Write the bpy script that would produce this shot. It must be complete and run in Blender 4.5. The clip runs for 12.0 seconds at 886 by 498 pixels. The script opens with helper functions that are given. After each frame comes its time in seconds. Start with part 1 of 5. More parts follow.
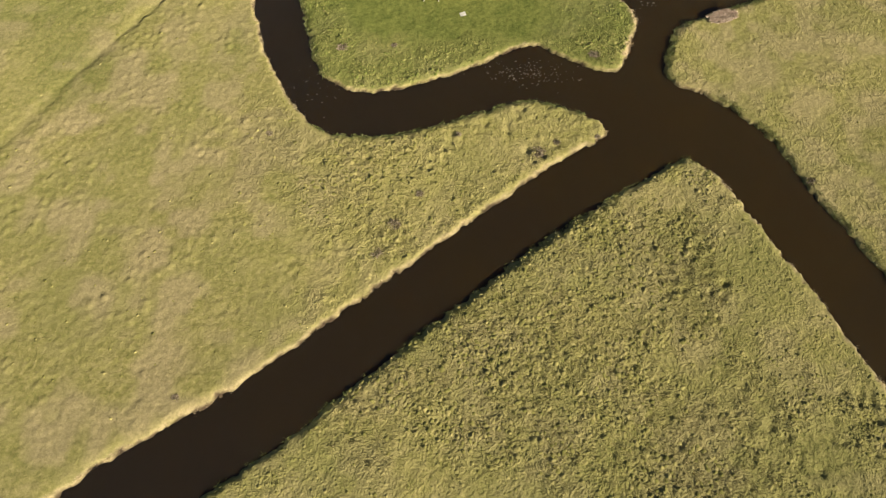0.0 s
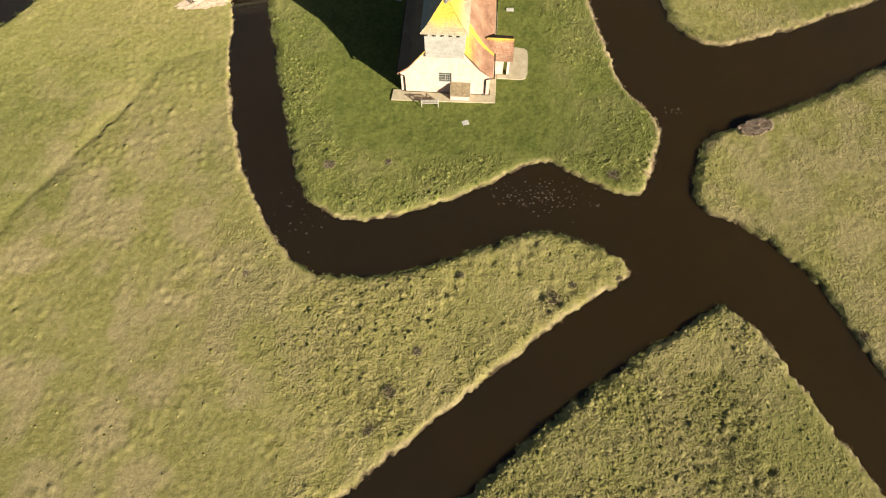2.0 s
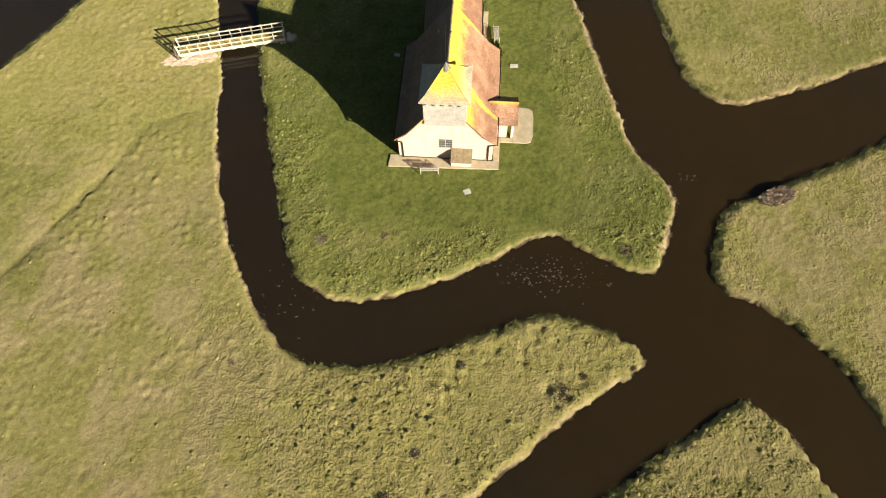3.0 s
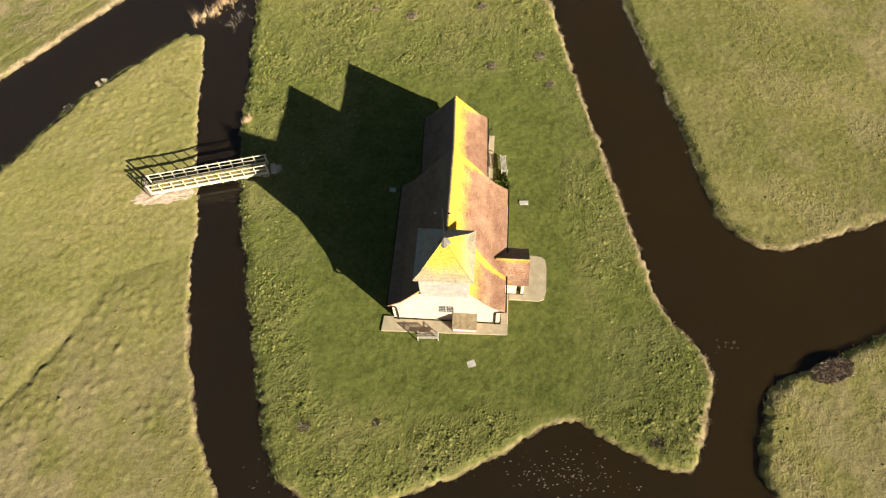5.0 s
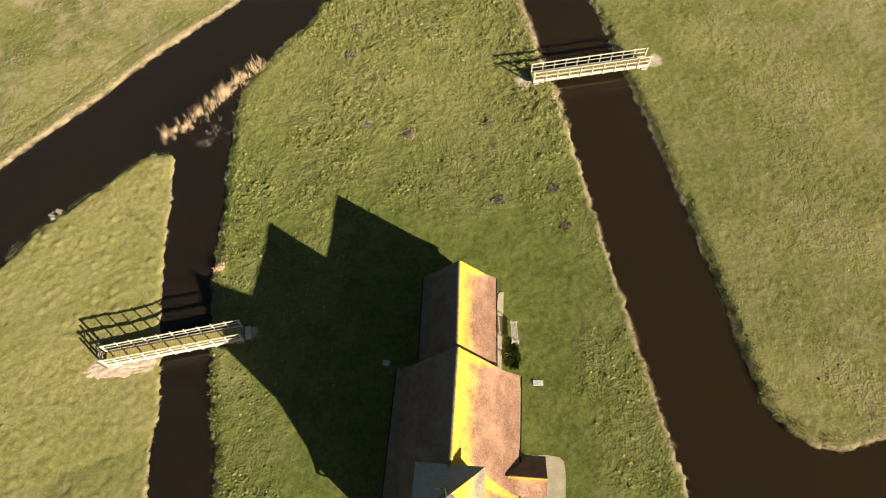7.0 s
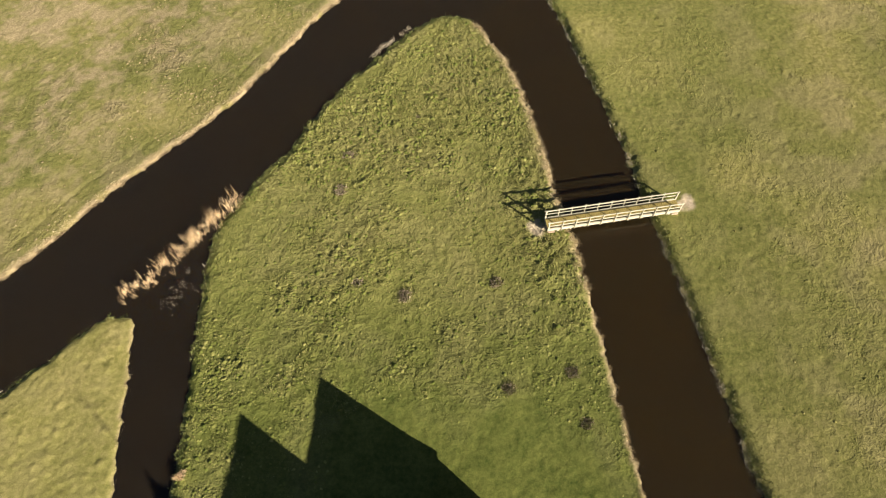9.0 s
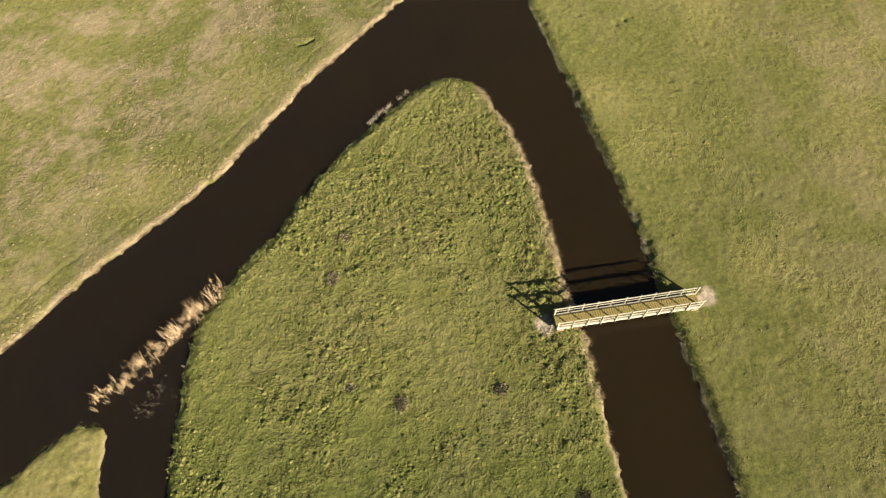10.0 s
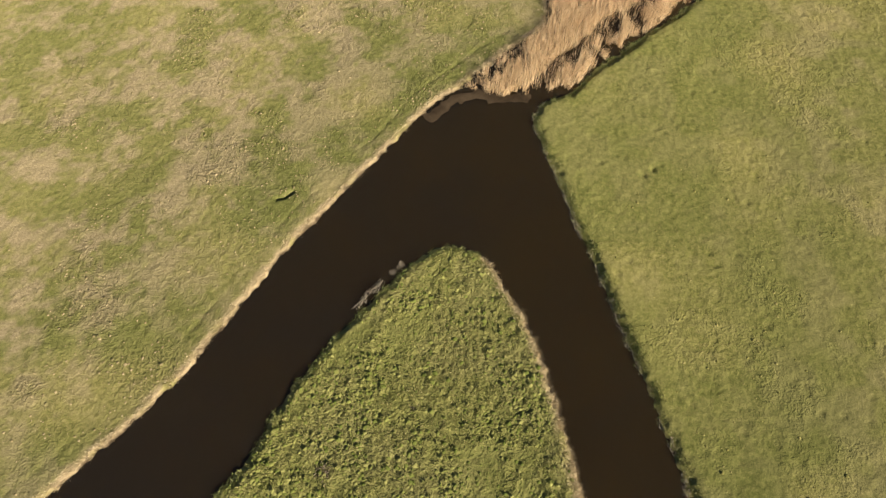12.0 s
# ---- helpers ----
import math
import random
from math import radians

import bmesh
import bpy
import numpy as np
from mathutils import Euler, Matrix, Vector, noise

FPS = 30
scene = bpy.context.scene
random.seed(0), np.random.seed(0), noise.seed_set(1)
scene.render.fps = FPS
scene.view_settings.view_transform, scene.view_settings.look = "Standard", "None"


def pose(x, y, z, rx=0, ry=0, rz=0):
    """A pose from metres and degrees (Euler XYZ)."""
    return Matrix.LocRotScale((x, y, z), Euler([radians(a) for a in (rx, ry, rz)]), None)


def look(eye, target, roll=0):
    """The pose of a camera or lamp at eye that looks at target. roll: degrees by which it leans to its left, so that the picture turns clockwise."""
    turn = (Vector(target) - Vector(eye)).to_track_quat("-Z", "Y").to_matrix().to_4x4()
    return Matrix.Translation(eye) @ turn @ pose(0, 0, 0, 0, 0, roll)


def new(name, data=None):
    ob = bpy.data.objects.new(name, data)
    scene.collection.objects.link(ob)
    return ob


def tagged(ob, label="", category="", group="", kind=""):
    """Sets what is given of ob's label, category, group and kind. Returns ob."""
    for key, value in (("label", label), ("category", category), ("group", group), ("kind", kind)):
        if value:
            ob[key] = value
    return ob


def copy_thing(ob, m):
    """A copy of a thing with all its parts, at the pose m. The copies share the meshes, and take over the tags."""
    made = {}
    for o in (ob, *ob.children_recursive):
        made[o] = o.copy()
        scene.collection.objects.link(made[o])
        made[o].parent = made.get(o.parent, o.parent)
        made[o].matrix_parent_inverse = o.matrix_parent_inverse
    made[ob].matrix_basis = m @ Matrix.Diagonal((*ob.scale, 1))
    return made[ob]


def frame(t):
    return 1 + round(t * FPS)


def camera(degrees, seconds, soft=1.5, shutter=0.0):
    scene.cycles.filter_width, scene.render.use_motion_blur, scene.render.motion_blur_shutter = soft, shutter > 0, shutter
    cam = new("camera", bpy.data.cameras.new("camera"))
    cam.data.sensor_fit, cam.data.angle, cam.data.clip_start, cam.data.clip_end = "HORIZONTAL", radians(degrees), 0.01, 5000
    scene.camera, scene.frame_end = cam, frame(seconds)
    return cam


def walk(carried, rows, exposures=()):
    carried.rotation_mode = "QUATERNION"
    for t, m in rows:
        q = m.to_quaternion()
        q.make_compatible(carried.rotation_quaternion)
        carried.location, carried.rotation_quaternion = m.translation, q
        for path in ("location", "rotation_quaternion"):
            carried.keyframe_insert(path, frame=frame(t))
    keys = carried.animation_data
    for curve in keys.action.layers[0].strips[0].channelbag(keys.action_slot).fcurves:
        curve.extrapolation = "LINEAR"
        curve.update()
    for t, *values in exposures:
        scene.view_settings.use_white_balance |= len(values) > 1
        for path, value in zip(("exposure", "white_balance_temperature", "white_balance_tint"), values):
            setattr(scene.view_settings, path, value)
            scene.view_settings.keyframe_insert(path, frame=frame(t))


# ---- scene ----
cam = camera(72.0, 12.0, soft=1.2)
PATH = [
    (0, (2.305, -52.141, 45.204), (2.252, -51.249, 43.415), -1.7),
    (0.5, (2.101, -48.817, 45.224), (2.051, -47.93, 43.432), -1.5),
    (1, (1.954, -45.138, 45.114), (1.905, -44.252, 43.321), -1.5),
    (1.5, (1.724, -41.538, 45.058), (1.678, -40.656, 43.264), -1.3),
    (2, (1.524, -37.762, 44.858), (1.481, -36.874, 43.066), -1.2),
    (2.5, (1.393, -34.391, 44.599), (1.35, -33.494, 42.812), -1.2),
    (3, (1.536, -30.832, 44.416), (1.483, -29.923, 42.635), -1.8),
    (3.2, (1.61, -29.425, 44.384), (1.552, -28.512, 42.605), -2.2),
    (4.8, (2.005, -18.497, 44.099), (1.913, -17.538, 42.346), -4.2),
    (5, (1.997, -17.033, 44.09), (1.905, -16.071, 42.339), -4.1),
    (5.5, (1.899, -13.424, 44.136), (1.805, -12.458, 42.387), -4.1),
    (6, (1.572, -9.486, 44.225), (1.485, -8.519, 42.477), -3.8),
    (6.5, (1.414, -5.543, 44.426), (1.327, -4.583, 42.674), -3.7),
    (7, (1.234, -1.44, 44.397), (1.148, -0.479, 42.645), -3.6),
    (7.2, (1.131, 0.163, 44.411), (1.047, 1.122, 42.658), -3.5),
    (8.8, (0.728, 13.33, 44.764), (0.641, 14.285, 43.009), -3.4),
    (9, (0.695, 14.971, 44.813), (0.606, 15.928, 43.059), -3.4),
    (9.5, (0.549, 19.067, 44.893), (0.458, 20.026, 43.14), -3.5),
    (10, (0.422, 23.635, 44.943), (0.329, 24.594, 43.19), -3.5),
    (10.5, (0.242, 27.94, 45.049), (0.149, 28.9, 43.297), -3.5),
    (11, (-0.191, 32.783, 45.201), (-0.276, 33.741, 43.448), -3.2),
    (11.5, (-0.478, 37.428, 45.335), (-0.56, 38.385, 43.58), -3.0),
    (12, (-0.652, 42.428, 45.401), (-0.737, 43.388, 43.649), -3.0),
]
walk(cam, [(t, look(eye, target, roll)) for t, eye, target, roll in PATH])

# ---- light ----
SUN_AZ = math.atan2(-1.78, 2.17)          # towards the sun, from +x
SUN_EL = radians(19.6)
to_sun = Vector((math.cos(SUN_AZ) * math.cos(SUN_EL), math.sin(SUN_AZ) * math.cos(SUN_EL), math.sin(SUN_EL)))
sun_data = bpy.data.lights.new("sun", "SUN")
sun_data.energy, sun_data.angle, sun_data.color = 4.6, radians(0.53), (1.0, 0.9, 0.71)
sun = new("sun", sun_data)
sun.matrix_world = look(to_sun * 300, (0, 0, 0))
world = bpy.data.worlds.new("world")
scene.world = world
world.use_nodes = True
sky = world.node_tree.nodes.new("ShaderNodeTexSky")
sky.sky_type, sky.sun_disc = "NISHITA", False
sky.sun_elevation, sky.sun_rotation = SUN_EL, math.pi / 2 - SUN_AZ
background = world.node_tree.nodes["Background"]
background.inputs["Strength"].default_value = 0.0205
world.node_tree.links.new(sky.outputs["Color"], background.inputs["Color"])
scene.view_settings.exposure = 1.66


# ---- materials ----
class Nodes:
    """A short way to write node materials."""

    def __init__(self, name, rough=0.8, metal=0.0, spec=0.3):
        self.mat = bpy.data.materials.new(name)
        self.mat.use_nodes = True
        self.tree = self.mat.node_tree
        self.bsdf = self.tree.nodes["Principled BSDF"]
        self.bsdf.inputs["Roughness"].default_value = rough
        self.bsdf.inputs["Diffuse Roughness"].default_value = 0.45 if rough > 0.7 else 0.3
        self.bsdf.inputs["Metallic"].default_value = metal
        self.bsdf.inputs["Specular IOR Level"].default_value = spec
        self.coord = self.tree.nodes.new("ShaderNodeTexCoord").outputs["Object"]

    def link(self, a, b):
        self.tree.links.new(a, b)

    def noise(self, scale, detail=4, rough=0.55, vector=None, distortion=0.0):
        n = self.tree.nodes.new("ShaderNodeTexNoise")
        n.inputs["Scale"].default_value, n.inputs["Detail"].default_value = scale, detail
        n.inputs["Roughness"].default_value, n.inputs["Distortion"].default_value = rough, distortion
        self.link(vector or self.coord, n.inputs["Vector"])
        return n.outputs["Fac"]

    def ramp(self, fac, *stops):
        n = self.tree.nodes.new("ShaderNodeValToRGB")
        while len(n.color_ramp.elements) < len(stops):
            n.color_ramp.elements.new(0.5)
        for e, (p, c) in zip(n.color_ramp.elements, stops):
            e.position, e.color = p, (*c, 1) if len(c) == 3 else c
        self.link(fac, n.inputs["Fac"])
        return n.outputs["Color"]

    def mix(self, fac, a, b, mode="MIX"):
        n = self.tree.nodes.new("ShaderNodeMix")
        n.data_type, n.blend_type = "RGBA", mode
        for socket, v in ((n.inputs[0], fac), (n.inputs[6], a), (n.inputs[7], b)):
            if hasattr(v, "node"):
                self.link(v, socket)
            else:
                socket.default_value = (*v, 1) if isinstance(v, tuple) else v
        return n.outputs[2]

    def math(self, op, a, b=0.5, clamp=False):
        n = self.tree.nodes.new("ShaderNodeMath")
        n.operation, n.use_clamp = op, clamp
        for socket, v in ((n.inputs[0], a), (n.inputs[1], b)):
            if hasattr(v, "node"):
                self.link(v, socket)
            else:
                socket.default_value = v
        return n.outputs[0]

    def island(self):
        return self.tree.nodes.new("ShaderNodeNewGeometry").outputs["Random Per Island"]

    def separate(self, vector=None):
        n = self.tree.nodes.new("ShaderNodeSeparateXYZ")
        self.link(vector or self.coord, n.inputs[0])
        return n.outputs

    def stretch(self, sx, sy, sz):
        n = self.tree.nodes.new("ShaderNodeMapping")
        n.inputs["Scale"].default_value = (sx, sy, sz)
        self.link(self.coord, n.inputs["Vector"])
        return n.outputs[0]

    def bump(self, height, strength, distance):
        n = self.tree.nodes.new("ShaderNodeBump")
        n.inputs["Strength"].default_value, n.inputs["Distance"].default_value = strength, distance
        self.link(height, n.inputs["Height"])
        self.link(n.outputs[0], self.bsdf.inputs["Normal"])

    def color(self, c):
        if hasattr(c, "node"):
            self.link(c, self.bsdf.inputs["Base Color"])
        else:
            self.bsdf.inputs["Base Color"].default_value = (*c, 1)
        return self.mat


def two_tone(name, a, b, scale, rough=0.8, metal=0.0, bump=0.3, distance=0.01, fine=40.0, spec=0.3):
    """A surface that wanders between two colours at a coarse and a fine scale."""
    m = Nodes(name, rough, metal, spec)
    f = m.math("ADD", m.math("MULTIPLY", m.noise(scale), 0.6), m.math("MULTIPLY", m.noise(fine, 2), 0.4))
    m.bump(m.noise(fine, 3), bump, distance)
    return m.color(m.ramp(f, (0.35, a), (0.65, b)))


def grass_ground():
    m = Nodes("meadow_turf", 0.95, 0, 0.05)
    node = m.tree.nodes.new("ShaderNodeAttribute")
    node.attribute_name = "cover"
    split = m.tree.nodes.new("ShaderNodeSeparateColor")
    m.link(node.outputs["Color"], split.inputs["Color"])
    dry, lawn, mud, rough = split.outputs[0], split.outputs[1], split.outputs[2], node.outputs["Alpha"]
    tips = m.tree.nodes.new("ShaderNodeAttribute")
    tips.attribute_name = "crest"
    trod = m.tree.nodes.new("ShaderNodeAttribute")
    trod.attribute_name = "trod"
    broad, patch, tuft, fine = m.noise(0.09, 3), m.noise(0.55, 4, 0.6), m.noise(2.6, 5, 0.7), m.noise(11, 4, 0.8)

    meadow = m.ramp(tuft, (0.3, (0.120, 0.118, 0.034)), (0.5, (0.215, 0.195, 0.066)), (0.68, (0.32, 0.27, 0.115)))
    meadow = m.mix(m.math("MULTIPLY", m.ramp(patch, (0.42, (0, 0, 0)), (0.66, (1, 1, 1))), 0.45), meadow, (0.29, 0.25, 0.115))
    meadow = m.mix(m.math("MULTIPLY", m.ramp(broad, (0.4, (0, 0, 0)), (0.62, (1, 1, 1))), 0.4), meadow, (0.165, 0.162, 0.054))
    mown = m.ramp(m.math("ADD", m.math("MULTIPLY", tuft, 0.6), m.math("MULTIPLY", patch, 0.4)), (0.34, (0.048, 0.066, 0.015)), (0.64, (0.138, 0.148, 0.040)))
    straw = m.ramp(m.noise(5, 4, 0.7), (0.3, (0.20, 0.152, 0.094)), (0.66, (0.42, 0.325, 0.215)))
    soil = m.ramp(patch, (0.3, (0.028, 0.019, 0.012)), (0.7, (0.062, 0.044, 0.029)))
    c = m.mix(lawn, meadow, mown)
    # paler towards the tussock crests than in the creases between them
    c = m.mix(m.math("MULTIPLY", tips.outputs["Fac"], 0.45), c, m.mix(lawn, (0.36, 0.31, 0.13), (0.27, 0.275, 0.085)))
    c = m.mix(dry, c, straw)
    # dead blades lie as pale flecks where the turf is rough
    fleck = m.ramp(m.noise(9.0, 4, 0.85), (0.54, (0, 0, 0)), (0.64, (1, 1, 1)))
    spread = m.ramp(m.noise(0.9, 4, 0.6), (0.36, (0.15, 0.15, 0.15)), (0.6, (1, 1, 1)))
    much = m.math("MULTIPLY", m.math("MAXIMUM", m.math("MULTIPLY", rough, 0.8), dry), spread)
    c = m.mix(m.math("MULTIPLY", m.math("MULTIPLY", fleck, much), 0.7), c, (0.48, 0.40, 0.20))
    dull = m.tree.nodes.new("ShaderNodeAttribute")
    dull.attribute_name = "dull"
    c = m.mix(dull.outputs["Fac"], c, m.mix(1.0, c, (0.83, 0.83, 0.87), "MULTIPLY"))
    c = m.mix(mud, c, soil)
    c = m.mix(0.6, c, m.ramp(fine, (0.28, (0.62, 0.64, 0.58)), (0.70, (1.36, 1.34, 1.3))), "MULTIPLY")
    c = m.mix(trod.outputs["Fac"], c, m.ramp(m.noise(6, 4, 0.7), (0.3, (0.36, 0.28, 0.20)), (0.7, (0.60, 0.50, 0.38))))
    heap = m.ramp(m.noise(3.0, 3, 0.55), (0.42, (0, 0, 0)), (0.66, (1, 1, 1)))
    lumps = m.math("ADD", m.math("MULTIPLY", m.noise(6.0, 3, 0.6), 0.8), m.math("ADD", m.math("MULTIPLY", heap, 0.42), m.math("MULTIPLY", fine, 0.45)))
    lumps = m.math("MULTIPLY", lumps, m.math("ADD", m.math("MULTIPLY", m.math("POWER", rough, 1.6), 0.9), 0.05))
    m.bump(m.math("ADD", lumps, m.math("MULTIPLY", tuft, 0.06)), 1.0, 0.30)
    return m.color(c)


def blades(name, *stops, rough=0.8):
    m = Nodes(name, rough, 0, 0.1)
    return m.color(m.ramp(m.island(), *stops))


def roof_tiles(name, lichen_from, lichen_full, verge=99.0, low=(0.15, 0.075, 0.046), mid=(0.25, 0.132, 0.082), high=(0.37, 0.225, 0.145), shade_low=(0.105, 0.09, 0.055), shade_high=(0.185, 0.16, 0.10), drip=False):
    """Old clay tiles or shingles, with orange lichen that thickens towards the ridge on the aspects towards the sun;
    aspects turned from it take painted shade tones.
    """
    m = Nodes(name, 0.85, 0, 0.2)
    z = m.separate()[2]
    spots, blotch, grain = m.noise(7, 4, 0.7), m.noise(0.7, 5, 0.6), m.noise(30, 2)
    clay = m.ramp(m.math("ADD", m.math("MULTIPLY", spots, 0.45), m.math("MULTIPLY", blotch, 0.55)), (0.36, low), (0.5, mid), (0.64, high))
    clay = m.mix(m.math("MULTIPLY", m.ramp(m.noise(15, 3, 0.75), (0.56, (0, 0, 0)), (0.68, (1, 1, 1))), 0.5), clay, (0.50, 0.42, 0.32))
    reach = m.math("DIVIDE", m.math("SUBTRACT", z, lichen_from), lichen_full - lichen_from)
    mask = m.math("ADD", reach, m.math("MULTIPLY", m.math("SUBTRACT", m.noise(0.7, 6, 0.7), 0.5), 1.1))
    mask = m.math("ADD", mask, m.math("MULTIPLY", m.math("SUBTRACT", m.noise(11, 3, 0.7), 0.5), 0.7))
    mask = m.math("ADD", mask, m.math("MULTIPLY", m.math("SUBTRACT", m.separate()[1], verge), 0.75, True))
    if drip:
        # a crust below the turret's corner, where rain drips down to the porch
        line = m.math("ADD", m.math("SUBTRACT", m.separate()[1], 3.4), m.math("MULTIPLY", m.math("SUBTRACT", m.separate()[0], 1.9), 0.32))
        band = m.math("SUBTRACT", 1.25, m.math("MULTIPLY", m.math("ABSOLUTE", line), 2.4), True)
        mask = m.math("ADD", mask, m.math("MULTIPLY", band, 1.05))
        mask = m.math("ADD", mask, m.math("MULTIPLY", m.math("MULTIPLY", m.math("SUBTRACT", 3.6, m.separate()[1]), 1.0, True), 0.68))
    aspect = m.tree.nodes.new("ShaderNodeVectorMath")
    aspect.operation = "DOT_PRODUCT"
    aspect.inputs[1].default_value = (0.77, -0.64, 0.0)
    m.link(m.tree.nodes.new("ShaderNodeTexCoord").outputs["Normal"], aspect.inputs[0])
    sun_side = m.ramp(aspect.outputs["Value"], (0.05, (0, 0, 0)), (0.25, (1, 1, 1)))
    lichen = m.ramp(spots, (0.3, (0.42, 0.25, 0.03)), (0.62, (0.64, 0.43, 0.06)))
    # shade painted in: aspects turned from the sun mix towards these tones
    shade_tone = m.ramp(m.noise(2.0, 5, 0.7), (0.3, shade_low), (0.65, shade_high))
    clay = m.mix(m.mix(sun_side, (0.75, 0.75, 0.75), (0.0, 0.0, 0.0)), clay, shade_tone)
    # grey band near the ridge stands in for skylight on the shaded side
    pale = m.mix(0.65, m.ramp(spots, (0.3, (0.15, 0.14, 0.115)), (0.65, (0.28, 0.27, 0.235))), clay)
    crust = m.mix(sun_side, pale, lichen)
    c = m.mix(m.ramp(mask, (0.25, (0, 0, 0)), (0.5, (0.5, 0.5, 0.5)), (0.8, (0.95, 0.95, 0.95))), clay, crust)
    wave = m.tree.nodes.new("ShaderNodeTexWave")
    wave.bands_direction, wave.inputs["Scale"].default_value, wave.inputs["Distortion"].default_value = "Y", 1.9, 1.0
    m.link(m.coord, wave.inputs["Vector"])
    m.bump(m.math("ADD", m.math("MULTIPLY", wave.outputs["Fac"], 0.3), grain), 0.5, 0.02)
    return m.color(c)


def brick_wall(name, a, b, mortar):
    m = Nodes(name, 0.9, 0, 0.15)
    xyz = m.separate()
    comb = m.tree.nodes.new("ShaderNodeCombineXYZ")
    m.link(m.math("ADD", xyz[0], xyz[1]), comb.inputs[0])
    m.link(xyz[2], comb.inputs[1])
    br = m.tree.nodes.new("ShaderNodeTexBrick")
    br.inputs["Scale"].default_value = 1.0
    br.inputs["Brick Width"].default_value, br.inputs["Row Height"].default_value = 0.23, 0.075
    br.inputs["Mortar Size"].default_value = 0.008
    br.inputs["Color1"].default_value, br.inputs["Color2"].default_value, br.inputs["Mortar"].default_value = (*a, 1), (*b, 1), (*mortar, 1)
    m.link(comb.outputs[0], br.inputs["Vector"])
    stain = m.ramp(m.noise(1.3, 5, 0.65), (0.3, (0.72, 0.68, 0.64)), (0.62, (1.05, 1.03, 1.0)))
    m.bump(br.outputs["Fac"], -0.4, 0.01)
    return m.color(m.mix(0.8, br.outputs["Color"], stain, "MULTIPLY"))


def boards(name, a, b, axis=(1.5, 14, 14)):
    m = Nodes(name, 0.75, 0, 0.25)
    grain = m.noise(3, 5, 0.65, m.stretch(*axis))
    c = m.mix(0.5, m.ramp(grain, (0.32, a), (0.66, b)), m.ramp(m.noise(2.2, 4, 0.7), (0.35, (0.6, 0.6, 0.58)), (0.6, (1.1, 1.1, 1.1))), "MULTIPLY")
    m.bump(grain, 0.3, 0.006)
    return m.color(c)


def water_surface():
    m = Nodes("ditch_water", 0.06, 0, 0.5)
    m.bsdf.inputs["IOR"].default_value = 1.333
    east = m.math("MULTIPLY", m.math("ADD", m.separate()[0], 22.0), 1 / 48.0, True)
    silt_and_sky = m.math("ADD", m.math("MULTIPLY", m.noise(0.12, 4), 0.5), m.math("MULTIPLY", east, 0.5))
    # west end bluer to stand in for reflected sky; silt browns the east
    c = m.ramp(silt_and_sky, (0.2, (0.0150, 0.0112, 0.0082)), (0.8, (0.0235, 0.0145, 0.0050)))
    m.bsdf.inputs["Subsurface Weight"].default_value = 1.0
    m.bsdf.inputs["Subsurface Radius"].default_value = (1.0, 0.7, 0.4)
    m.bsdf.inputs["Subsurface Scale"].default_value = 2.5
    m.bump(m.noise(2.2, 3), 0.04, 0.05)
    return m.color(c)


def clear_glass():
    m = Nodes("leaded_glass", 0.08, 0, 0.5)
    return m.color((0.03, 0.035, 0.045))


def mound(name, low, mid, high):
    """Matted grass: each mound has its own tint, with paler dead blades through it."""
    m = Nodes(name, 0.95, 0, 0.05)
    f = m.math("ADD", m.math("MULTIPLY", m.island(), 0.45), m.math("MULTIPLY", m.noise(9, 4, 0.8), 0.55))
    m.bump(m.noise(16, 3, 0.75), 0.7, 0.06)
    return m.color(m.ramp(f, (0.28, low), (0.5, mid), (0.74, high)))


TURF = grass_ground()
MOUND_OLIVE = mound("olive_mound", (0.15, 0.142, 0.042), (0.205, 0.187, 0.062), (0.30, 0.26, 0.105))
MOUND_STRAW = mound("straw_mound", (0.15, 0.13, 0.06), (0.24, 0.19, 0.10), (0.36, 0.285, 0.17))
MOUND_GREEN = mound("green_mound", (0.10, 0.12, 0.027), (0.158, 0.17, 0.045), (0.27, 0.255, 0.09))
WATER = water_surface()
BLADE_GREEN = blades("green_blades", (0.0, (0.18, 0.17, 0.048)), (0.5, (0.25, 0.225, 0.072)), (0.8, (0.35, 0.30, 0.12)), (1.0, (0.48, 0.40, 0.20)))
BLADE_LAWN = blades("lawn_blades", (0.0, (0.05, 0.08, 0.012)), (1.0, (0.13, 0.15, 0.03)))
BLADE_LUSH = blades("lush_blades", (0.0, (0.13, 0.145, 0.035)), (0.5, (0.22, 0.22, 0.062)), (0.85, (0.31, 0.285, 0.105)), (1.0, (0.42, 0.37, 0.18)))
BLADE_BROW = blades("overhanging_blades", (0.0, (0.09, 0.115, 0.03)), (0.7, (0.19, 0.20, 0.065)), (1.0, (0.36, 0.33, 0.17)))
BLADE_STRAW = blades("straw_blades", (0.0, (0.20, 0.17, 0.07)), (0.5, (0.34, 0.27, 0.14)), (1.0, (0.54, 0.44, 0.29)))
BLADE_BANK = blades("lit_bank_straw_blades", (0.0, (0.34, 0.26, 0.14)), (0.5, (0.50, 0.40, 0.24)), (1.0, (0.68, 0.57, 0.40)))
BLADE_REED = blades("reed_blades", (0.0, (0.40, 0.26, 0.14)), (0.5, (0.58, 0.42, 0.25)), (1.0, (0.74, 0.58, 0.40)))
BLADE_PALE = blades("pale_reed_blades", (0.0, (0.30, 0.25, 0.19)), (1.0, (0.60, 0.52, 0.42)))
BLADE_RUSH = blades("rush_blades", (0.0, (0.11, 0.09, 0.055)), (0.6, (0.26, 0.205, 0.15)), (1.0, (0.44, 0.36, 0.28)))
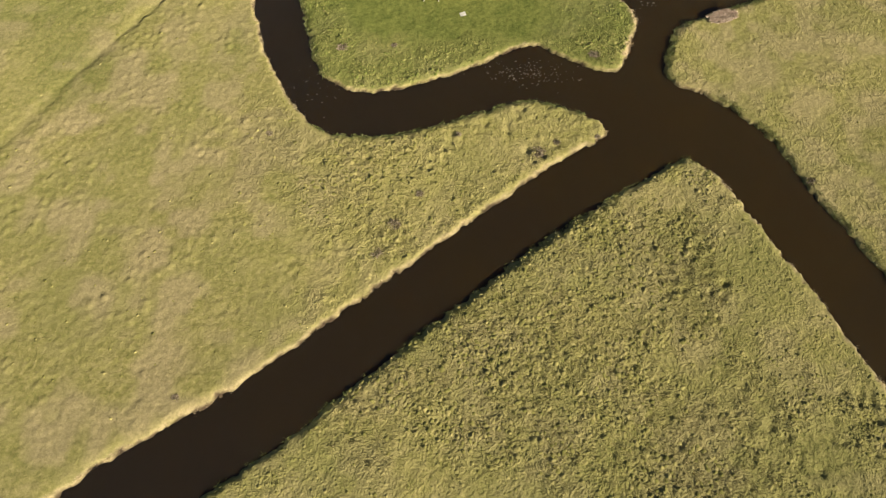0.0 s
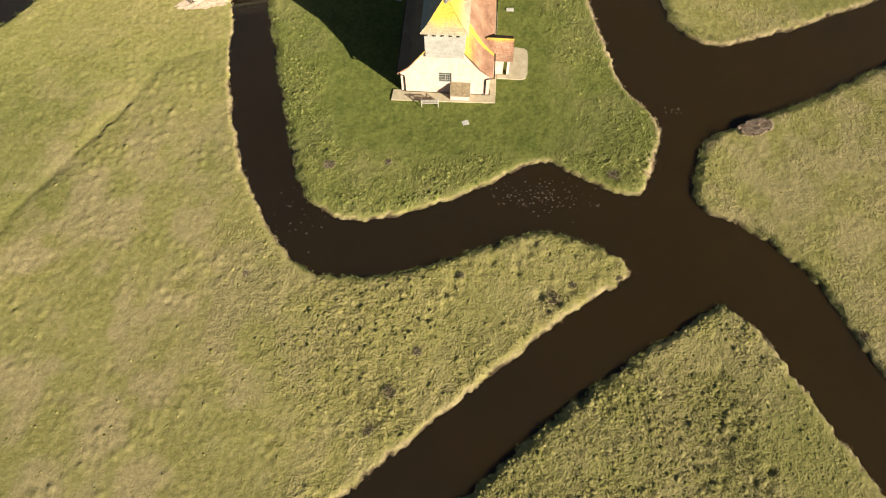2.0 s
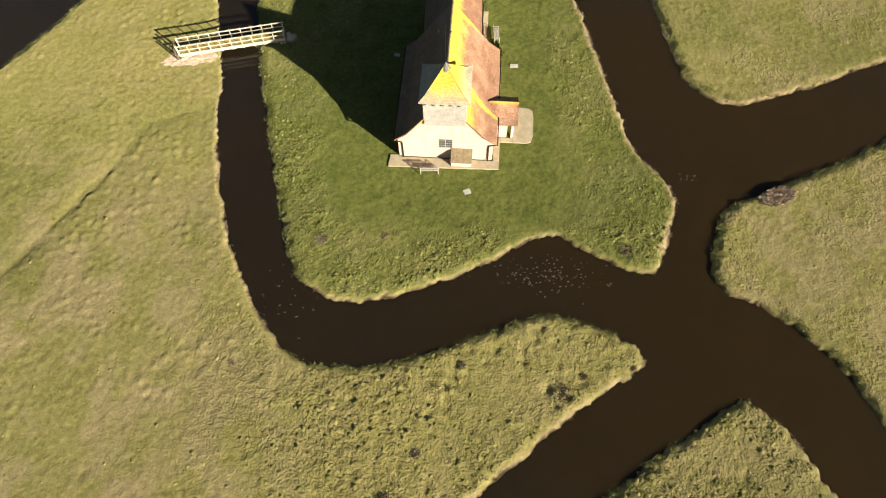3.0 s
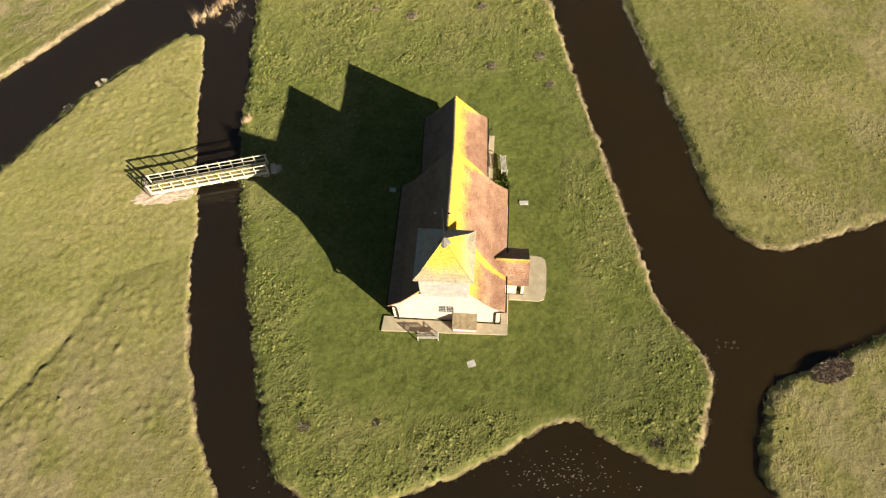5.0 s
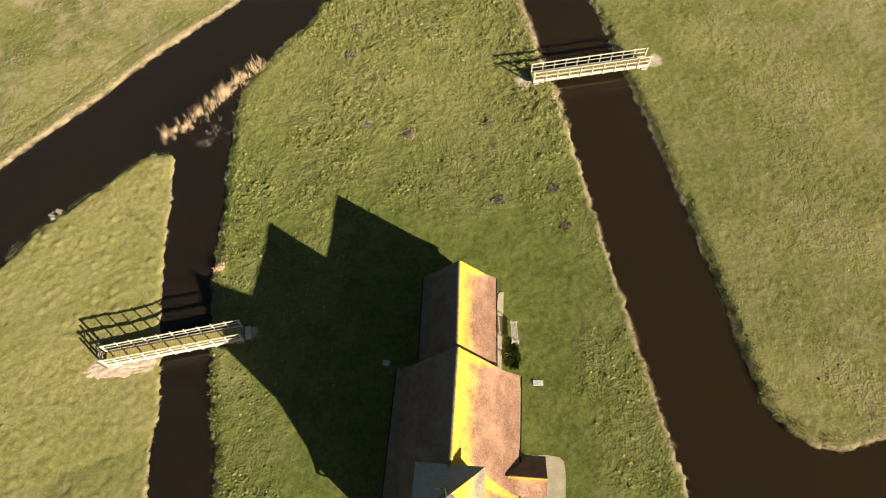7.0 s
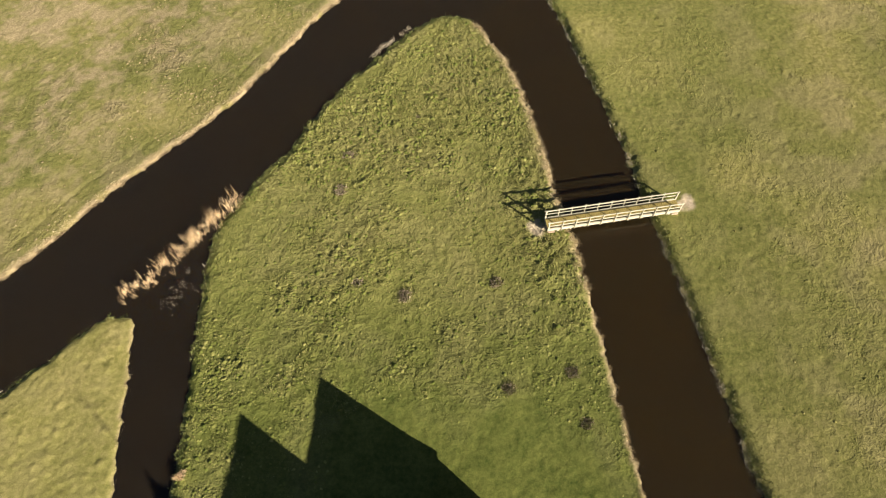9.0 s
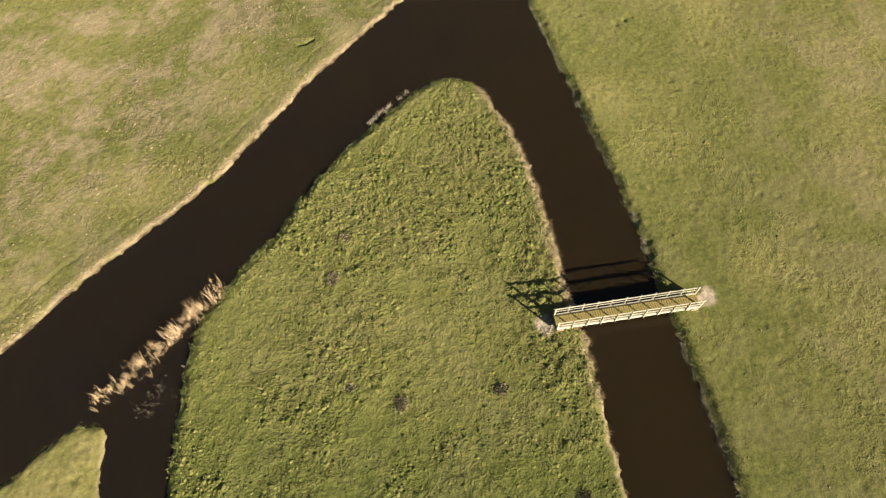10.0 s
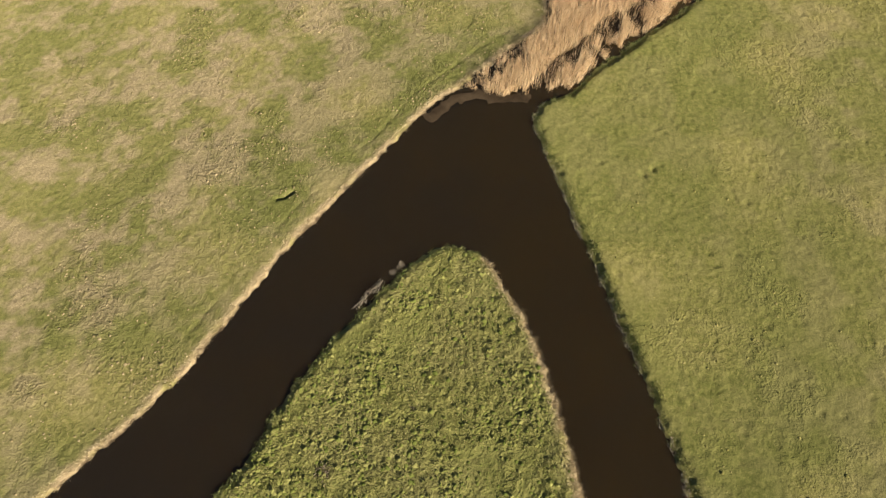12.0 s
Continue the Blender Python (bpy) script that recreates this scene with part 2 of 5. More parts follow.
BLADE_BRAMBLE = blades("bramble_stems", (0.0, (0.22, 0.165, 0.12)), (0.6, (0.40, 0.31, 0.235)), (1.0, (0.60, 0.48, 0.39)))
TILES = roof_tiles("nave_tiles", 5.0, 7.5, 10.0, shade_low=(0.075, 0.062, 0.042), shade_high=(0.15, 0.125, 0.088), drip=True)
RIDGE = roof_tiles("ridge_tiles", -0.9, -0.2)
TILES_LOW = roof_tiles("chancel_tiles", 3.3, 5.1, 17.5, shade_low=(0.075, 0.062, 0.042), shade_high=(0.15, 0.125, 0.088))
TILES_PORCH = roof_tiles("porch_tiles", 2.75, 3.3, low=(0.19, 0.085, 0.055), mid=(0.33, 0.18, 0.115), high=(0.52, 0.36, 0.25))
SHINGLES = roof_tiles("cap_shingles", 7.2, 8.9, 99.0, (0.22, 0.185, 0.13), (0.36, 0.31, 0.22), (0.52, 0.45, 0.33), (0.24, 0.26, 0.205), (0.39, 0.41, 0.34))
BRICK = brick_wall("pale_brick", (0.60, 0.44, 0.37), (0.53, 0.38, 0.315), (0.62, 0.54, 0.48))
PAINTED = two_tone("cream_render", (0.55, 0.49, 0.40), (0.70, 0.64, 0.54), 2.0, 0.85)
BOARD_GREY = boards("grey_weatherboard", (0.24, 0.225, 0.20), (0.42, 0.395, 0.355), (1.5, 1.5, 20))
RAIL_WHITE = boards("cream_painted_timber", (0.39, 0.35, 0.26), (0.60, 0.545, 0.425))
DECK_WOOD = boards("mossy_deck_timber", (0.20, 0.155, 0.055), (0.38, 0.30, 0.105), (8, 1.5, 8))
OAK = boards("weathered_oak", (0.22, 0.20, 0.17), (0.46, 0.43, 0.37))
OAK_DARK = boards("dark_oak", (0.06, 0.045, 0.03), (0.14, 0.105, 0.07))
IRON = two_tone("black_iron", (0.012, 0.012, 0.013), (0.03, 0.028, 0.026), 6, 0.5, 0.6)
LEAD = two_tone("lead_sheet", (0.10, 0.095, 0.09), (0.20, 0.19, 0.175), 5, 0.7, 0.2)
PAVING = two_tone("pale_concrete", (0.30, 0.25, 0.165), (0.44, 0.375, 0.265), 1.6, 0.9, 0, 0.3, 0.01, 18)
HARDCORE = two_tone("pink_brick_rubble", (0.34, 0.24, 0.17), (0.58, 0.46, 0.36), 3.0, 0.95, 0, 0.8, 0.05, 14)
MOSSY = two_tone("mossy_slab", (0.13, 0.10, 0.055), (0.29, 0.22, 0.135), 4.0, 0.9, 0, 0.5, 0.02, 20)
STONE = two_tone("grey_gravestone", (0.30, 0.29, 0.26), (0.48, 0.47, 0.43), 6.0, 0.85)
GLASS = clear_glass()
FLOAT = two_tone("dead_float_leaf", (0.09, 0.075, 0.062), (0.25, 0.22, 0.195), 12, 0.6)


# ---- mesh helpers ----
def part(name, bm, material, parent=None, label=""):
    """Links a bmesh as one mesh object, under a thing if one is given."""
    me = bpy.data.meshes.new(name)
    bmesh.ops.recalc_face_normals(bm, faces=bm.faces)
    bm.to_mesh(me)
    bm.free()
    me.materials.append(material)
    ob = new(name, me)
    ob.parent = parent
    return tagged(ob, label)


def thing(name, label, category, at=None, group="", kind=""):
    ob = new(name)
    ob.empty_display_size = 0.3
    if at is not None:
        ob.matrix_world = at
    return tagged(ob, label, category, group, kind)


def share(name, mesh, parent, x, y, z, rx=0, ry=0, rz=0):
    """Another object on a mesh that is built already."""
    ob = new(name, mesh)
    ob.parent = parent
    ob.matrix_basis = pose(x, y, z, rx, ry, rz)
    return ob


def box(x0, x1, y0, y1, z0, z1, bevel=0.0, bm=None):
    own = bmesh.new()
    bmesh.ops.create_cube(own, size=1)
    for v in own.verts:
        v.co = ((x0 + x1) / 2 + v.co.x * (x1 - x0), (y0 + y1) / 2 + v.co.y * (y1 - y0), (z0 + z1) / 2 + v.co.z * (z1 - z0))
    if bevel:
        bmesh.ops.bevel(own, geom=own.edges[:], offset=bevel, segments=1, affect="EDGES")
    if bm is None:
        return own
    return join(bm, own)


def join(bm, other):
    me = bpy.data.meshes.new("joined")
    other.to_mesh(me)
    other.free()
    bm.from_mesh(me)
    bpy.data.meshes.remove(me)
    return bm


def tube(points, radius, sides=6, bm=None):
    bm = bm or bmesh.new()
    rings = []
    pts = [Vector(p) for p in points]
    for i, p in enumerate(pts):
        d = (pts[min(i + 1, len(pts) - 1)] - pts[max(i - 1, 0)]).normalized()
        u = d.orthogonal().normalized()
        v = d.cross(u)
        r = radius[i] if isinstance(radius, (list, tuple)) else radius
        rings.append([bm.verts.new(p + r * (math.cos(a) * u + math.sin(a) * v)) for a in (2 * math.pi * k / sides for k in range(sides))])
    for a, b in zip(rings, rings[1:]):
        for k in range(sides):
            bm.faces.new((a[k], a[(k + 1) % sides], b[(k + 1) % sides], b[k]))
    bm.faces.new(rings[0][::-1])
    bm.faces.new(rings[-1])
    return bm


def prism(outline, y0, y1, bm=None):
    """A flat outline of (x, z) points, carried from y0 to y1."""
    bm = bm or bmesh.new()
    a = [bm.verts.new((x, y0, z)) for x, z in outline]
    b = [bm.verts.new((x, y1, z)) for x, z in outline]
    bm.faces.new(a)
    bm.faces.new(b[::-1])
    for i in range(len(a)):
        j = (i + 1) % len(a)
        bm.faces.new((a[j], a[i], b[i], b[j]))
    return bm


def array_mesh(name, verts, faces, material, smooth=False):
    """A mesh from numpy arrays: verts n x 3, faces m x 3 or m x 4."""
    me = bpy.data.meshes.new(name)
    n, k = faces.shape
    me.vertices.add(len(verts))
    me.vertices.foreach_set("co", np.ascontiguousarray(verts, dtype=np.float32).ravel())
    me.loops.add(n * k)
    me.loops.foreach_set("vertex_index", np.ascontiguousarray(faces, dtype=np.int32).ravel())
    me.polygons.add(n)
    me.polygons.foreach_set("loop_start", np.arange(0, n * k, k, dtype=np.int32))
    me.update(calc_edges=True)
    me.polygons.foreach_set("use_smooth", np.full(n, smooth))
    me.materials.append(material)
    me.validate()
    return me


# ---- the marsh: its plots and ditches ----
WEST_FIELD = [(-90, -52), (-43.8, 11.3), (-36.8, 23.9), (-29.4, 32.3), (-27.8, 33.0), (-26.4, 32.8), (-26.0, 32.1), (-23.4, 17.1), (-21.9, 11.7),
              (-21.2, 7.8), (-21.2, 5.0), (-19.7, -1.7), (-17.8, -7.4), (-14.4, -13.9), (-12.2, -16.6), (-10.3, -17.9), (-7.7, -18.4), (-5.1, -18.2),
              (-2.2, -17.6), (8.1, -13.6), (9.4, -13.7), (13.2, -15.0), (15.0, -15.9), (15.7, -17.0), (15.1, -17.9), (9.4, -21.5), (-15.0, -42.0),
              (-22.3, -46.8), (-25.6, -49.4), (-90, -97), (-900, -700), (-900, -640)]
ISLAND = [(-19.4, 44.7), (-21.3, 40.5), (-21.4, 38.8), (-19.8, 19.5), (-18.3, 11.8), (-15.0, -0.5), (-12.6, -8.8), (-11.2, -11.3), (-9.3, -12.5),
          (-7.0, -13.0), (-4.3, -12.6), (1.0, -10.7), (8.5, -6.6), (9.9, -6.5), (10.3, -7.3), (14.7, -9.6), (16.5, -10.0), (17.3, -9.8),
          (18.3, -8.0), (20.1, -2.2), (16.8, 1.8), (13.4, 18.5), (11.5, 28.2), (9.5, 40.7), (8.8, 41.8), (6.3, 53.6), (4.4, 59.8), (1.0, 66.2),
          (-2.1, 68.0), (-4.9, 66.5), (-6.7, 64.6), (-10.8, 59.5), (-14.4, 54.2), (-15.7, 50.6)]
SOUTH_FIELD = [(-80, -98), (-15.5, -49.0), (-10.8, -45.7), (5.4, -31.4), (11.2, -26.8), (20.6, -20.4), (22.4, -19.5), (23.6, -20.0), (24.8, -21.7),
               (31.1, -33.9), (33.8, -40.0), (80, -136), (400, -900), (-900, -900)]
EAST_FIELD = [(80, -116), (36.7, -30.7), (34.3, -25.7), (32.5, -23.0), (31.4, -19.1), (29.5, -16.3), (27.3, -13.9), (25.0, -12.1), (21.5, -11.0),
              (23.2, -5.4), (24.2, -3.8), (35.3, 1.1), (38.8, 3.1), (90, 29), (900, 430), (900, -900), (420, -900)]
NORTH_FIELD = [(900, 450), (90, 34), (34.7, 10.0), (28.8, 7.8), (26.8, 7.5), (25.0, 8.0), (23.4, 9.1), (22.5, 11.0), (19.9, 26.0), (17.6, 37.0),
               (15.8, 43.8), (14.5, 50.7), (11.4, 61.0), (5.1, 81.2), (5.3, 82.6), (6.8, 84.4), (9.0, 85.1), (11.5, 88.3), (23.9, 99.2), (70, 138),
               (800, 900), (900, 900)]
FAR_FIELD = [(-900, -620), (-90, -32), (-44.2, 28.6), (-35.8, 39.2), (-32.0, 44.6), (-24.5, 53.2), (-21.9, 57.1), (-20.2, 60.1), (-16.7, 66.7), (-4.9, 83.5),
             (-1.6, 86.4), (3.0, 91.3), (5.9, 93.5), (7.1, 95.6), (6.7, 98.7), (9.0, 104), (50, 142), (780, 900), (-900, 900)]
PLOTS = [WEST_FIELD, ISLAND, SOUTH_FIELD, EAST_FIELD, NORTH_FIELD, FAR_FIELD]
WATER_Z = -0.25


def rounded(outline, cut=1.1):
    """Two rounds of corner cutting, none longer than cut metres."""
    p = np.array(outline, float)
    for c in (cut, cut / 3):
        n = np.roll(p, -1, 0)
        d = n - p
        length = np.hypot(*d.T)[:, None]
        step = np.minimum(0.25 * length, c) / length
        p = np.stack([p + d * step, n - d * step], 1).reshape(-1, 2)
    return p


def signed_distance(px, py, outline):
    """Metres inside (+) or outside (-) a closed outline."""
    best = np.full(px.shape, 1e9)
    inside = np.zeros(px.shape, bool)
    for (ax, ay), (bx, by) in zip(outline, np.roll(outline, -1, 0)):
        dx, dy = bx - ax, by - ay
        t = np.clip(((px - ax) * dx + (py - ay) * dy) / (dx * dx + dy * dy + 1e-12), 0, 1)
        best = np.minimum(best, (px - ax - t * dx) ** 2 + (py - ay - t * dy) ** 2)
        if ay != by:
            inside ^= ((ay > py) != (by > py)) & (px < dx * (py - ay) / dy + ax)
    return np.sqrt(best) * np.where(inside, 1, -1)


def value_noise(x, y, scale, seed=0):
    """Smooth noise from -1 to 1 with lumps of about scale metres."""
    u, v = x / scale, y / scale
    i, j = np.floor(u).astype(np.int64), np.floor(v).astype(np.int64)
    fu, fv = u - i, v - j
    fu, fv = fu * fu * fu * (fu * (fu * 6 - 15) + 10), fv * fv * fv * (fv * (fv * 6 - 15) + 10)

    def lattice(a, b):
        h = (a * 374761393 + b * 668265263 + seed * 1442695041) & 0xFFFFFFFF
        h = ((h ^ (h >> 13)) * 1274126177) & 0xFFFFFFFF
        return ((h ^ (h >> 16)) & 0xFFFF) / 32767.5 - 1

    top = lattice(i, j) * (1 - fu) + lattice(i + 1, j) * fu
    bottom = lattice(i, j + 1) * (1 - fu) + lattice(i + 1, j + 1) * fu
    return top * (1 - fv) + bottom * fv


def smooth(a, b, x):
    t = np.clip((x - a) / (b - a), 0, 1)
    return t * t * (3 - 2 * t)


def line_distance(x, y, points):
    best = np.full(x.shape, 1e9)
    for (ax, ay), (bx, by) in zip(points, points[1:]):
        dx, dy = bx - ax, by - ay
        t = np.clip(((x - ax) * dx + (y - ay) * dy) / (dx * dx + dy * dy), 0, 1)
        best = np.minimum(best, np.hypot(x - ax - t * dx, y - ay - t * dy))
    return best


FURROW = [(-62, -54), (-40.0, -19.8), (-36.4, -12.8), (-29.6, -0.8), (-27.4, 4.4), (-24.4, 5.6), (-21.6, 6.4)]
SCRAPES = [(14.9, 75.5, 0.32), (15.8, 76.1, 0.24), (8.2, -19.5, 0.35), (9.6, -19.9, 0.4), (10.8, -18.9, 0.3)]
MUD_BAR = [(-4.6, 82.0), (-2.6, 84.3), (-0.4, 85.0), (2.0, 84.4), (4.6, 84.6)]
SHAPES = [rounded(p) + (0, 0.12) for p in PLOTS]


CELL, GX0, GY0, GNX, GNY = 0.4, -60.0, -60.0, 301, 421
plan_x, plan_y = np.meshgrid(GX0 + CELL * np.arange(GNX), GY0 + CELL * np.arange(GNY))
PLAN = [signed_distance(plan_x, plan_y, s) for s in SHAPES]


def plot_distance(k, x, y):
    """Distance into plot k: read off the plan's grid near the camera's way, worked out beyond it."""
    u, v = (x - GX0) / CELL, (y - GY0) / CELL
    inner = (u >= 0) & (v >= 0) & (u < GNX - 1) & (v < GNY - 1)
    res = np.empty(x.shape)
    i, j = np.floor(u[inner]).astype(int), np.floor(v[inner]).astype(int)
    fu, fv = u[inner] - i, v[inner] - j
    g = PLAN[k]
    res[inner] = (g[j, i] * (1 - fu) + g[j, i + 1] * fu) * (1 - fv) + (g[j + 1, i] * (1 - fu) + g[j + 1, i + 1] * fu) * fv
    if not inner.all():
        res[~inner] = signed_distance(x[~inner], y[~inner], SHAPES[k])
    return res


def domes(x, y, scale, seed):
    """Rounded tussocks of uneven height, one to a cell, with creases between them: 0 to 1."""
    u, v = x / scale, y / scale
    i0, j0 = np.floor(u).astype(np.int64), np.floor(v).astype(np.int64)
    best = np.zeros(x.shape)
    for di in (-1, 0, 1):
        for dj in (-1, 0, 1):
            i, j = i0 + di, j0 + dj
            h = (i * 374761393 + j * 668265263 + seed * 1442695041) & 0xFFFFFFFF
            h = ((h ^ (h >> 13)) * 1274126177) & 0xFFFFFFFF
            h = h ^ (h >> 16)
            cx, cy = i + 0.15 + 0.7 * (h & 255) / 255, j + 0.15 + 0.7 * ((h >> 8) & 255) / 255
            size = 0.35 + 0.65 * ((h >> 16) & 255) / 255
            d2 = (u - cx) ** 2 + (v - cy) ** 2
            best = np.maximum(best, size * np.clip(1 - d2 / (0.35 + 0.4 * size), 0, 1))
    return best


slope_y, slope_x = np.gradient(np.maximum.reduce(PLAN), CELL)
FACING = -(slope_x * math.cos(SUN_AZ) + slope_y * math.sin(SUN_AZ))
TRODDEN = [(6.3, 41.6, 0.75), (18.7, 44.2, 0.8), (19.4, 44.6, 0.75), (-15.7, 15.1, 0.6), (-26.9, 12.3, 0.7), (-23.2, 12.3, 0.5)]


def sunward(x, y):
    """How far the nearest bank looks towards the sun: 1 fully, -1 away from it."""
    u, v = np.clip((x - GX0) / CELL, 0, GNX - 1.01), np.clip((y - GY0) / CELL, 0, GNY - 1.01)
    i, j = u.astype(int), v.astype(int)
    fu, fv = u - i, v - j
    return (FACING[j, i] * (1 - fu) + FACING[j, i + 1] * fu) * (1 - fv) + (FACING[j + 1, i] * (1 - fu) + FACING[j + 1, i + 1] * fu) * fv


def bleached(x, y):
    """How thick the dead straw lies on the sunny banks: thick along the far field and the east ditch, thin by the west ditch."""
    return np.where(plot_distance(5, x, y) > -1.0, 1.0, np.where((plot_distance(1, x, y) > -1.0) & (x > -1) & (y > 36), 1.4, np.where((plot_distance(1, x, y) > -1.0) & (x > 8) & (y > -8) & ((x > 12.5) | (y > 0)), 0.6, np.where(plot_distance(1, x, y) > -1.0, 0.12, np.where(plot_distance(0, x, y) > -1.0, 0.3, 0.4)))))


def trodden(x, y):
    """Bare pale ground where feet leave the bridges, fading into the grass."""
    best = np.zeros(x.shape)
    for cx, cy, r in TRODDEN:
        d = np.hypot(x - cx, y - cy) / r + 0.35 * value_noise(x, y, 0.5, 81) + 0.25 * value_noise(x, y, 0.25, 82)
        best = np.maximum(best, smooth(1.25, 0.3, d))
    return best


def marsh(x, y):
    """Height and cover (dryness, lawn, bare soil) of the marsh at plan points; also the distance from the water's edge."""
    wob = 0.14 * value_noise(x, y, 1.1, 3) + 0.13 * value_noise(x, y, 0.42, 4) + 0.08 * value_noise(x, y, 0.22, 62)
    each = [plot_distance(k, x, y) for k in range(6)]
    west, island, south, east, north, far = each
    west = west + 0.1 - 0.24 * smooth(-24, -14, y)
    south = south - 0.42 * smooth(-3, 0, y - 0.76 * x + 38)
    island = island - 0.1 * (y > 42) * (x < -2)
    sd = np.maximum.reduce([west, island, south, east + 0.15, north, far + 0.12]) + wob
    shelf = (0.14 * value_noise(x, y, 2.6, 61) + 0.1 * value_noise(x, y, 0.7, 63)) * smooth(0.0, 0.3, sd)
    # banks: a ledge on the north field's side, a plain steep slope elsewhere
    bank = np.interp(sd, [-2.5, -0.8, -0.2, -0.05, 0.07, 0.25], [-1.2, -0.8, -0.38, -0.11, -0.02, 0.0])
    face = sunward(x, y)
    soft = np.interp(sd, [-2.5, -0.8, -0.3, -0.06, 0.25, 0.6], [-1.2, -0.8, -0.42, -0.22, -0.07, 0.0])
    bank = bank + (soft - bank) * smooth(0.0, -0.5, face)
    ledge = np.interp(sd + shelf, [-2.5, -0.8, -0.2, 0.02, 0.25, 0.6, 1.1, 3.5], [-1.2, -0.8, -0.38, -0.22, -0.18, 0.0, 0.03, 0.0])
    z = bank + (ledge - bank) * (north > -1) * smooth(24.5, 21.0, x)
    z = z - 0.16 * np.exp(-np.maximum(sd - 0.1, 0) / 1.5) * (west > -0.5) * smooth(2, 6, y)
    land = smooth(0.0, 0.7, sd)
    # how tussocky each plot is
    lawn = (1 - smooth(0.0, 3.5, np.hypot(np.maximum(np.abs(x - 0.2) - 6.0, 0), np.maximum(np.abs(y - 10) - 12.0, 0)) - 2.4 + 1.4 * value_noise(x, y, 4, 9) + 0.6 * value_noise(x, y, 1.4, 24))) * (island > 0) * smooth(-13.0, -9.5, x + 0.2 * y)
    rough = np.where(south > -0.5, 1.0, np.where(island > -0.5, 0.5 + 0.45 * np.maximum(np.maximum(smooth(17, 30, y), smooth(-4, -8, y)), smooth(-9.5, -12.5, x + 0.2 * y)), np.where(west > -0.5, 0.12, np.where(east > -0.5, 0.42, np.where(north > -0.5, 0.15 + 0.2 * smooth(-0.1, 0.7, value_noise(x, y, 6, 74) + 0.5 * value_noise(x, y, 2, 75)), 0.3 + 0.4 * smooth(0.0, 0.7, value_noise(x, y, 5, 71) + 0.5 * value_noise(x, y, 2, 72)))))))
    rough = rough * (1 - 0.8 * lawn)
    spit = smooth(6, -14, y) * smooth(-26, -4, x + 0.35 * (y + 20)) * (west > 0)
    rough = np.maximum(rough, 0.95 * spit)
    calm = smooth(-0.8, 0.75, value_noise(x, y, 10, 21) + 0.6 * value_noise(x, y, 3.5, 22) + 0.6 * value_noise(x, y, 1.3, 23))
    rough = rough * (0.35 + 0.65 * calm)
    big = np.where(south > -0.5, 0.5, 0.32 + 0.4 * spit)
    wide, small = domes(x, y, 0.8, 5), domes(x, y, 0.46, 6)
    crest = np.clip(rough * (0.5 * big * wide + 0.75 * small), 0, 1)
    z = z + land * rough * (0.10 * big * wide + np.where(island > -0.5, 0.14 + 0.04 * smooth(25, 40, y), 0.11) * small + 0.03 * value_noise(x, y, 0.4, 7) - 0.08)
    z = z + land * (0.10 * value_noise(x, y, 9, 8) + 0.02 * value_noise(x, y, 0.5, 12) + 0.02 * value_noise(x, y, 0.26, 13))
    z = z + land * 0.035 * value_noise(x, y, 4.2, 77) * (west > 0) * smooth(-16, -4, y) * smooth(0.5, 3.0, west)
    # odd tussocks that stand alone, and hoof pits
    lone = np.clip(domes(x, y, 0.8, 51) - 0.66, 0, 1) * smooth(-0.2, 0.4, value_noise(x, y, 6, 52)) * (1 - lawn) * np.where(west > -0.5, 1.0, 0.35)
    pit = np.clip(domes(x, y, 1.0, 53) - np.where(west > 0, 0.80, 0.84), 0, 1) * np.where(north > -0.5, 0.5, np.where(west > 0, 0.35, 0.15))
    pit = pit + np.clip(domes(x, y, 0.95, 57) - 0.6, 0, 1) * 0.55 * np.maximum(0.8 * spit, np.where(south > 0, smooth(8, 26, x), 0)) * smooth(-0.2, 0.5, value_noise(x, y, 4, 58))
    for px, py, pr in SCRAPES:
        pit = pit + 0.24 * np.exp(-((x - px) ** 2 + (y - py) ** 2) / pr ** 2)
    z = z + land * (0.27 * lone - 0.8 * pit)
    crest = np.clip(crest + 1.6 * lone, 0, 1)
    fd = line_distance(x, y, FURROW) + 0.25 * value_noise(x, y, 3, 10) + 0.1 * value_noise(x, y, 0.8, 11)
    z = z - land * (0.13 * np.exp(-(fd / np.where(x > -31, 0.3, 0.45)) ** 2) * (0.65 + 0.35 * smooth(-0.4, 0.3, value_noise(x, y, 4, 56))) + 0.07 * np.exp(-(fd / 1.6) ** 2))
    run = np.abs(far - 1.9 - 0.35 * value_noise(x, y, 5, 54)) + 0.6 * smooth(-0.3, 0.3, value_noise(x, y, 4, 55))
    z = z - land * 0.06 * np.exp(-(run / 0.2) ** 2) - 0.24 * np.exp(-(line_distance(x, y, [(-18.0, 72.0), (-17.3, 72.15), (-16.6, 72.85)]) / 0.17) ** 2)
    # a bar of mud before the reeds
    bar = line_distance(x, y, MUD_BAR) + 0.3 * value_noise(x, y, 0.9, 65) + 0.2 * value_noise(x, y, 0.35, 66)
    z = np.maximum(z, np.interp(bar, [0.0, 0.5, 0.9, 1.6], [WATER_Z + 0.05, WATER_Z + 0.015, WATER_Z - 0.05, -1.5]))
    z = np.where(sd > 0.45, np.maximum(z, -0.19), z)
    # cover: straw on the banks, painted paler where they face the sun; dry patches over the far field and the west
    # field
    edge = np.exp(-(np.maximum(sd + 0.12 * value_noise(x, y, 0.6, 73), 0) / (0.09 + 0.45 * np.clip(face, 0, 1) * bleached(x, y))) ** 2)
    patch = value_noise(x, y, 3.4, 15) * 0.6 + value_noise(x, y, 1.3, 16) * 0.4
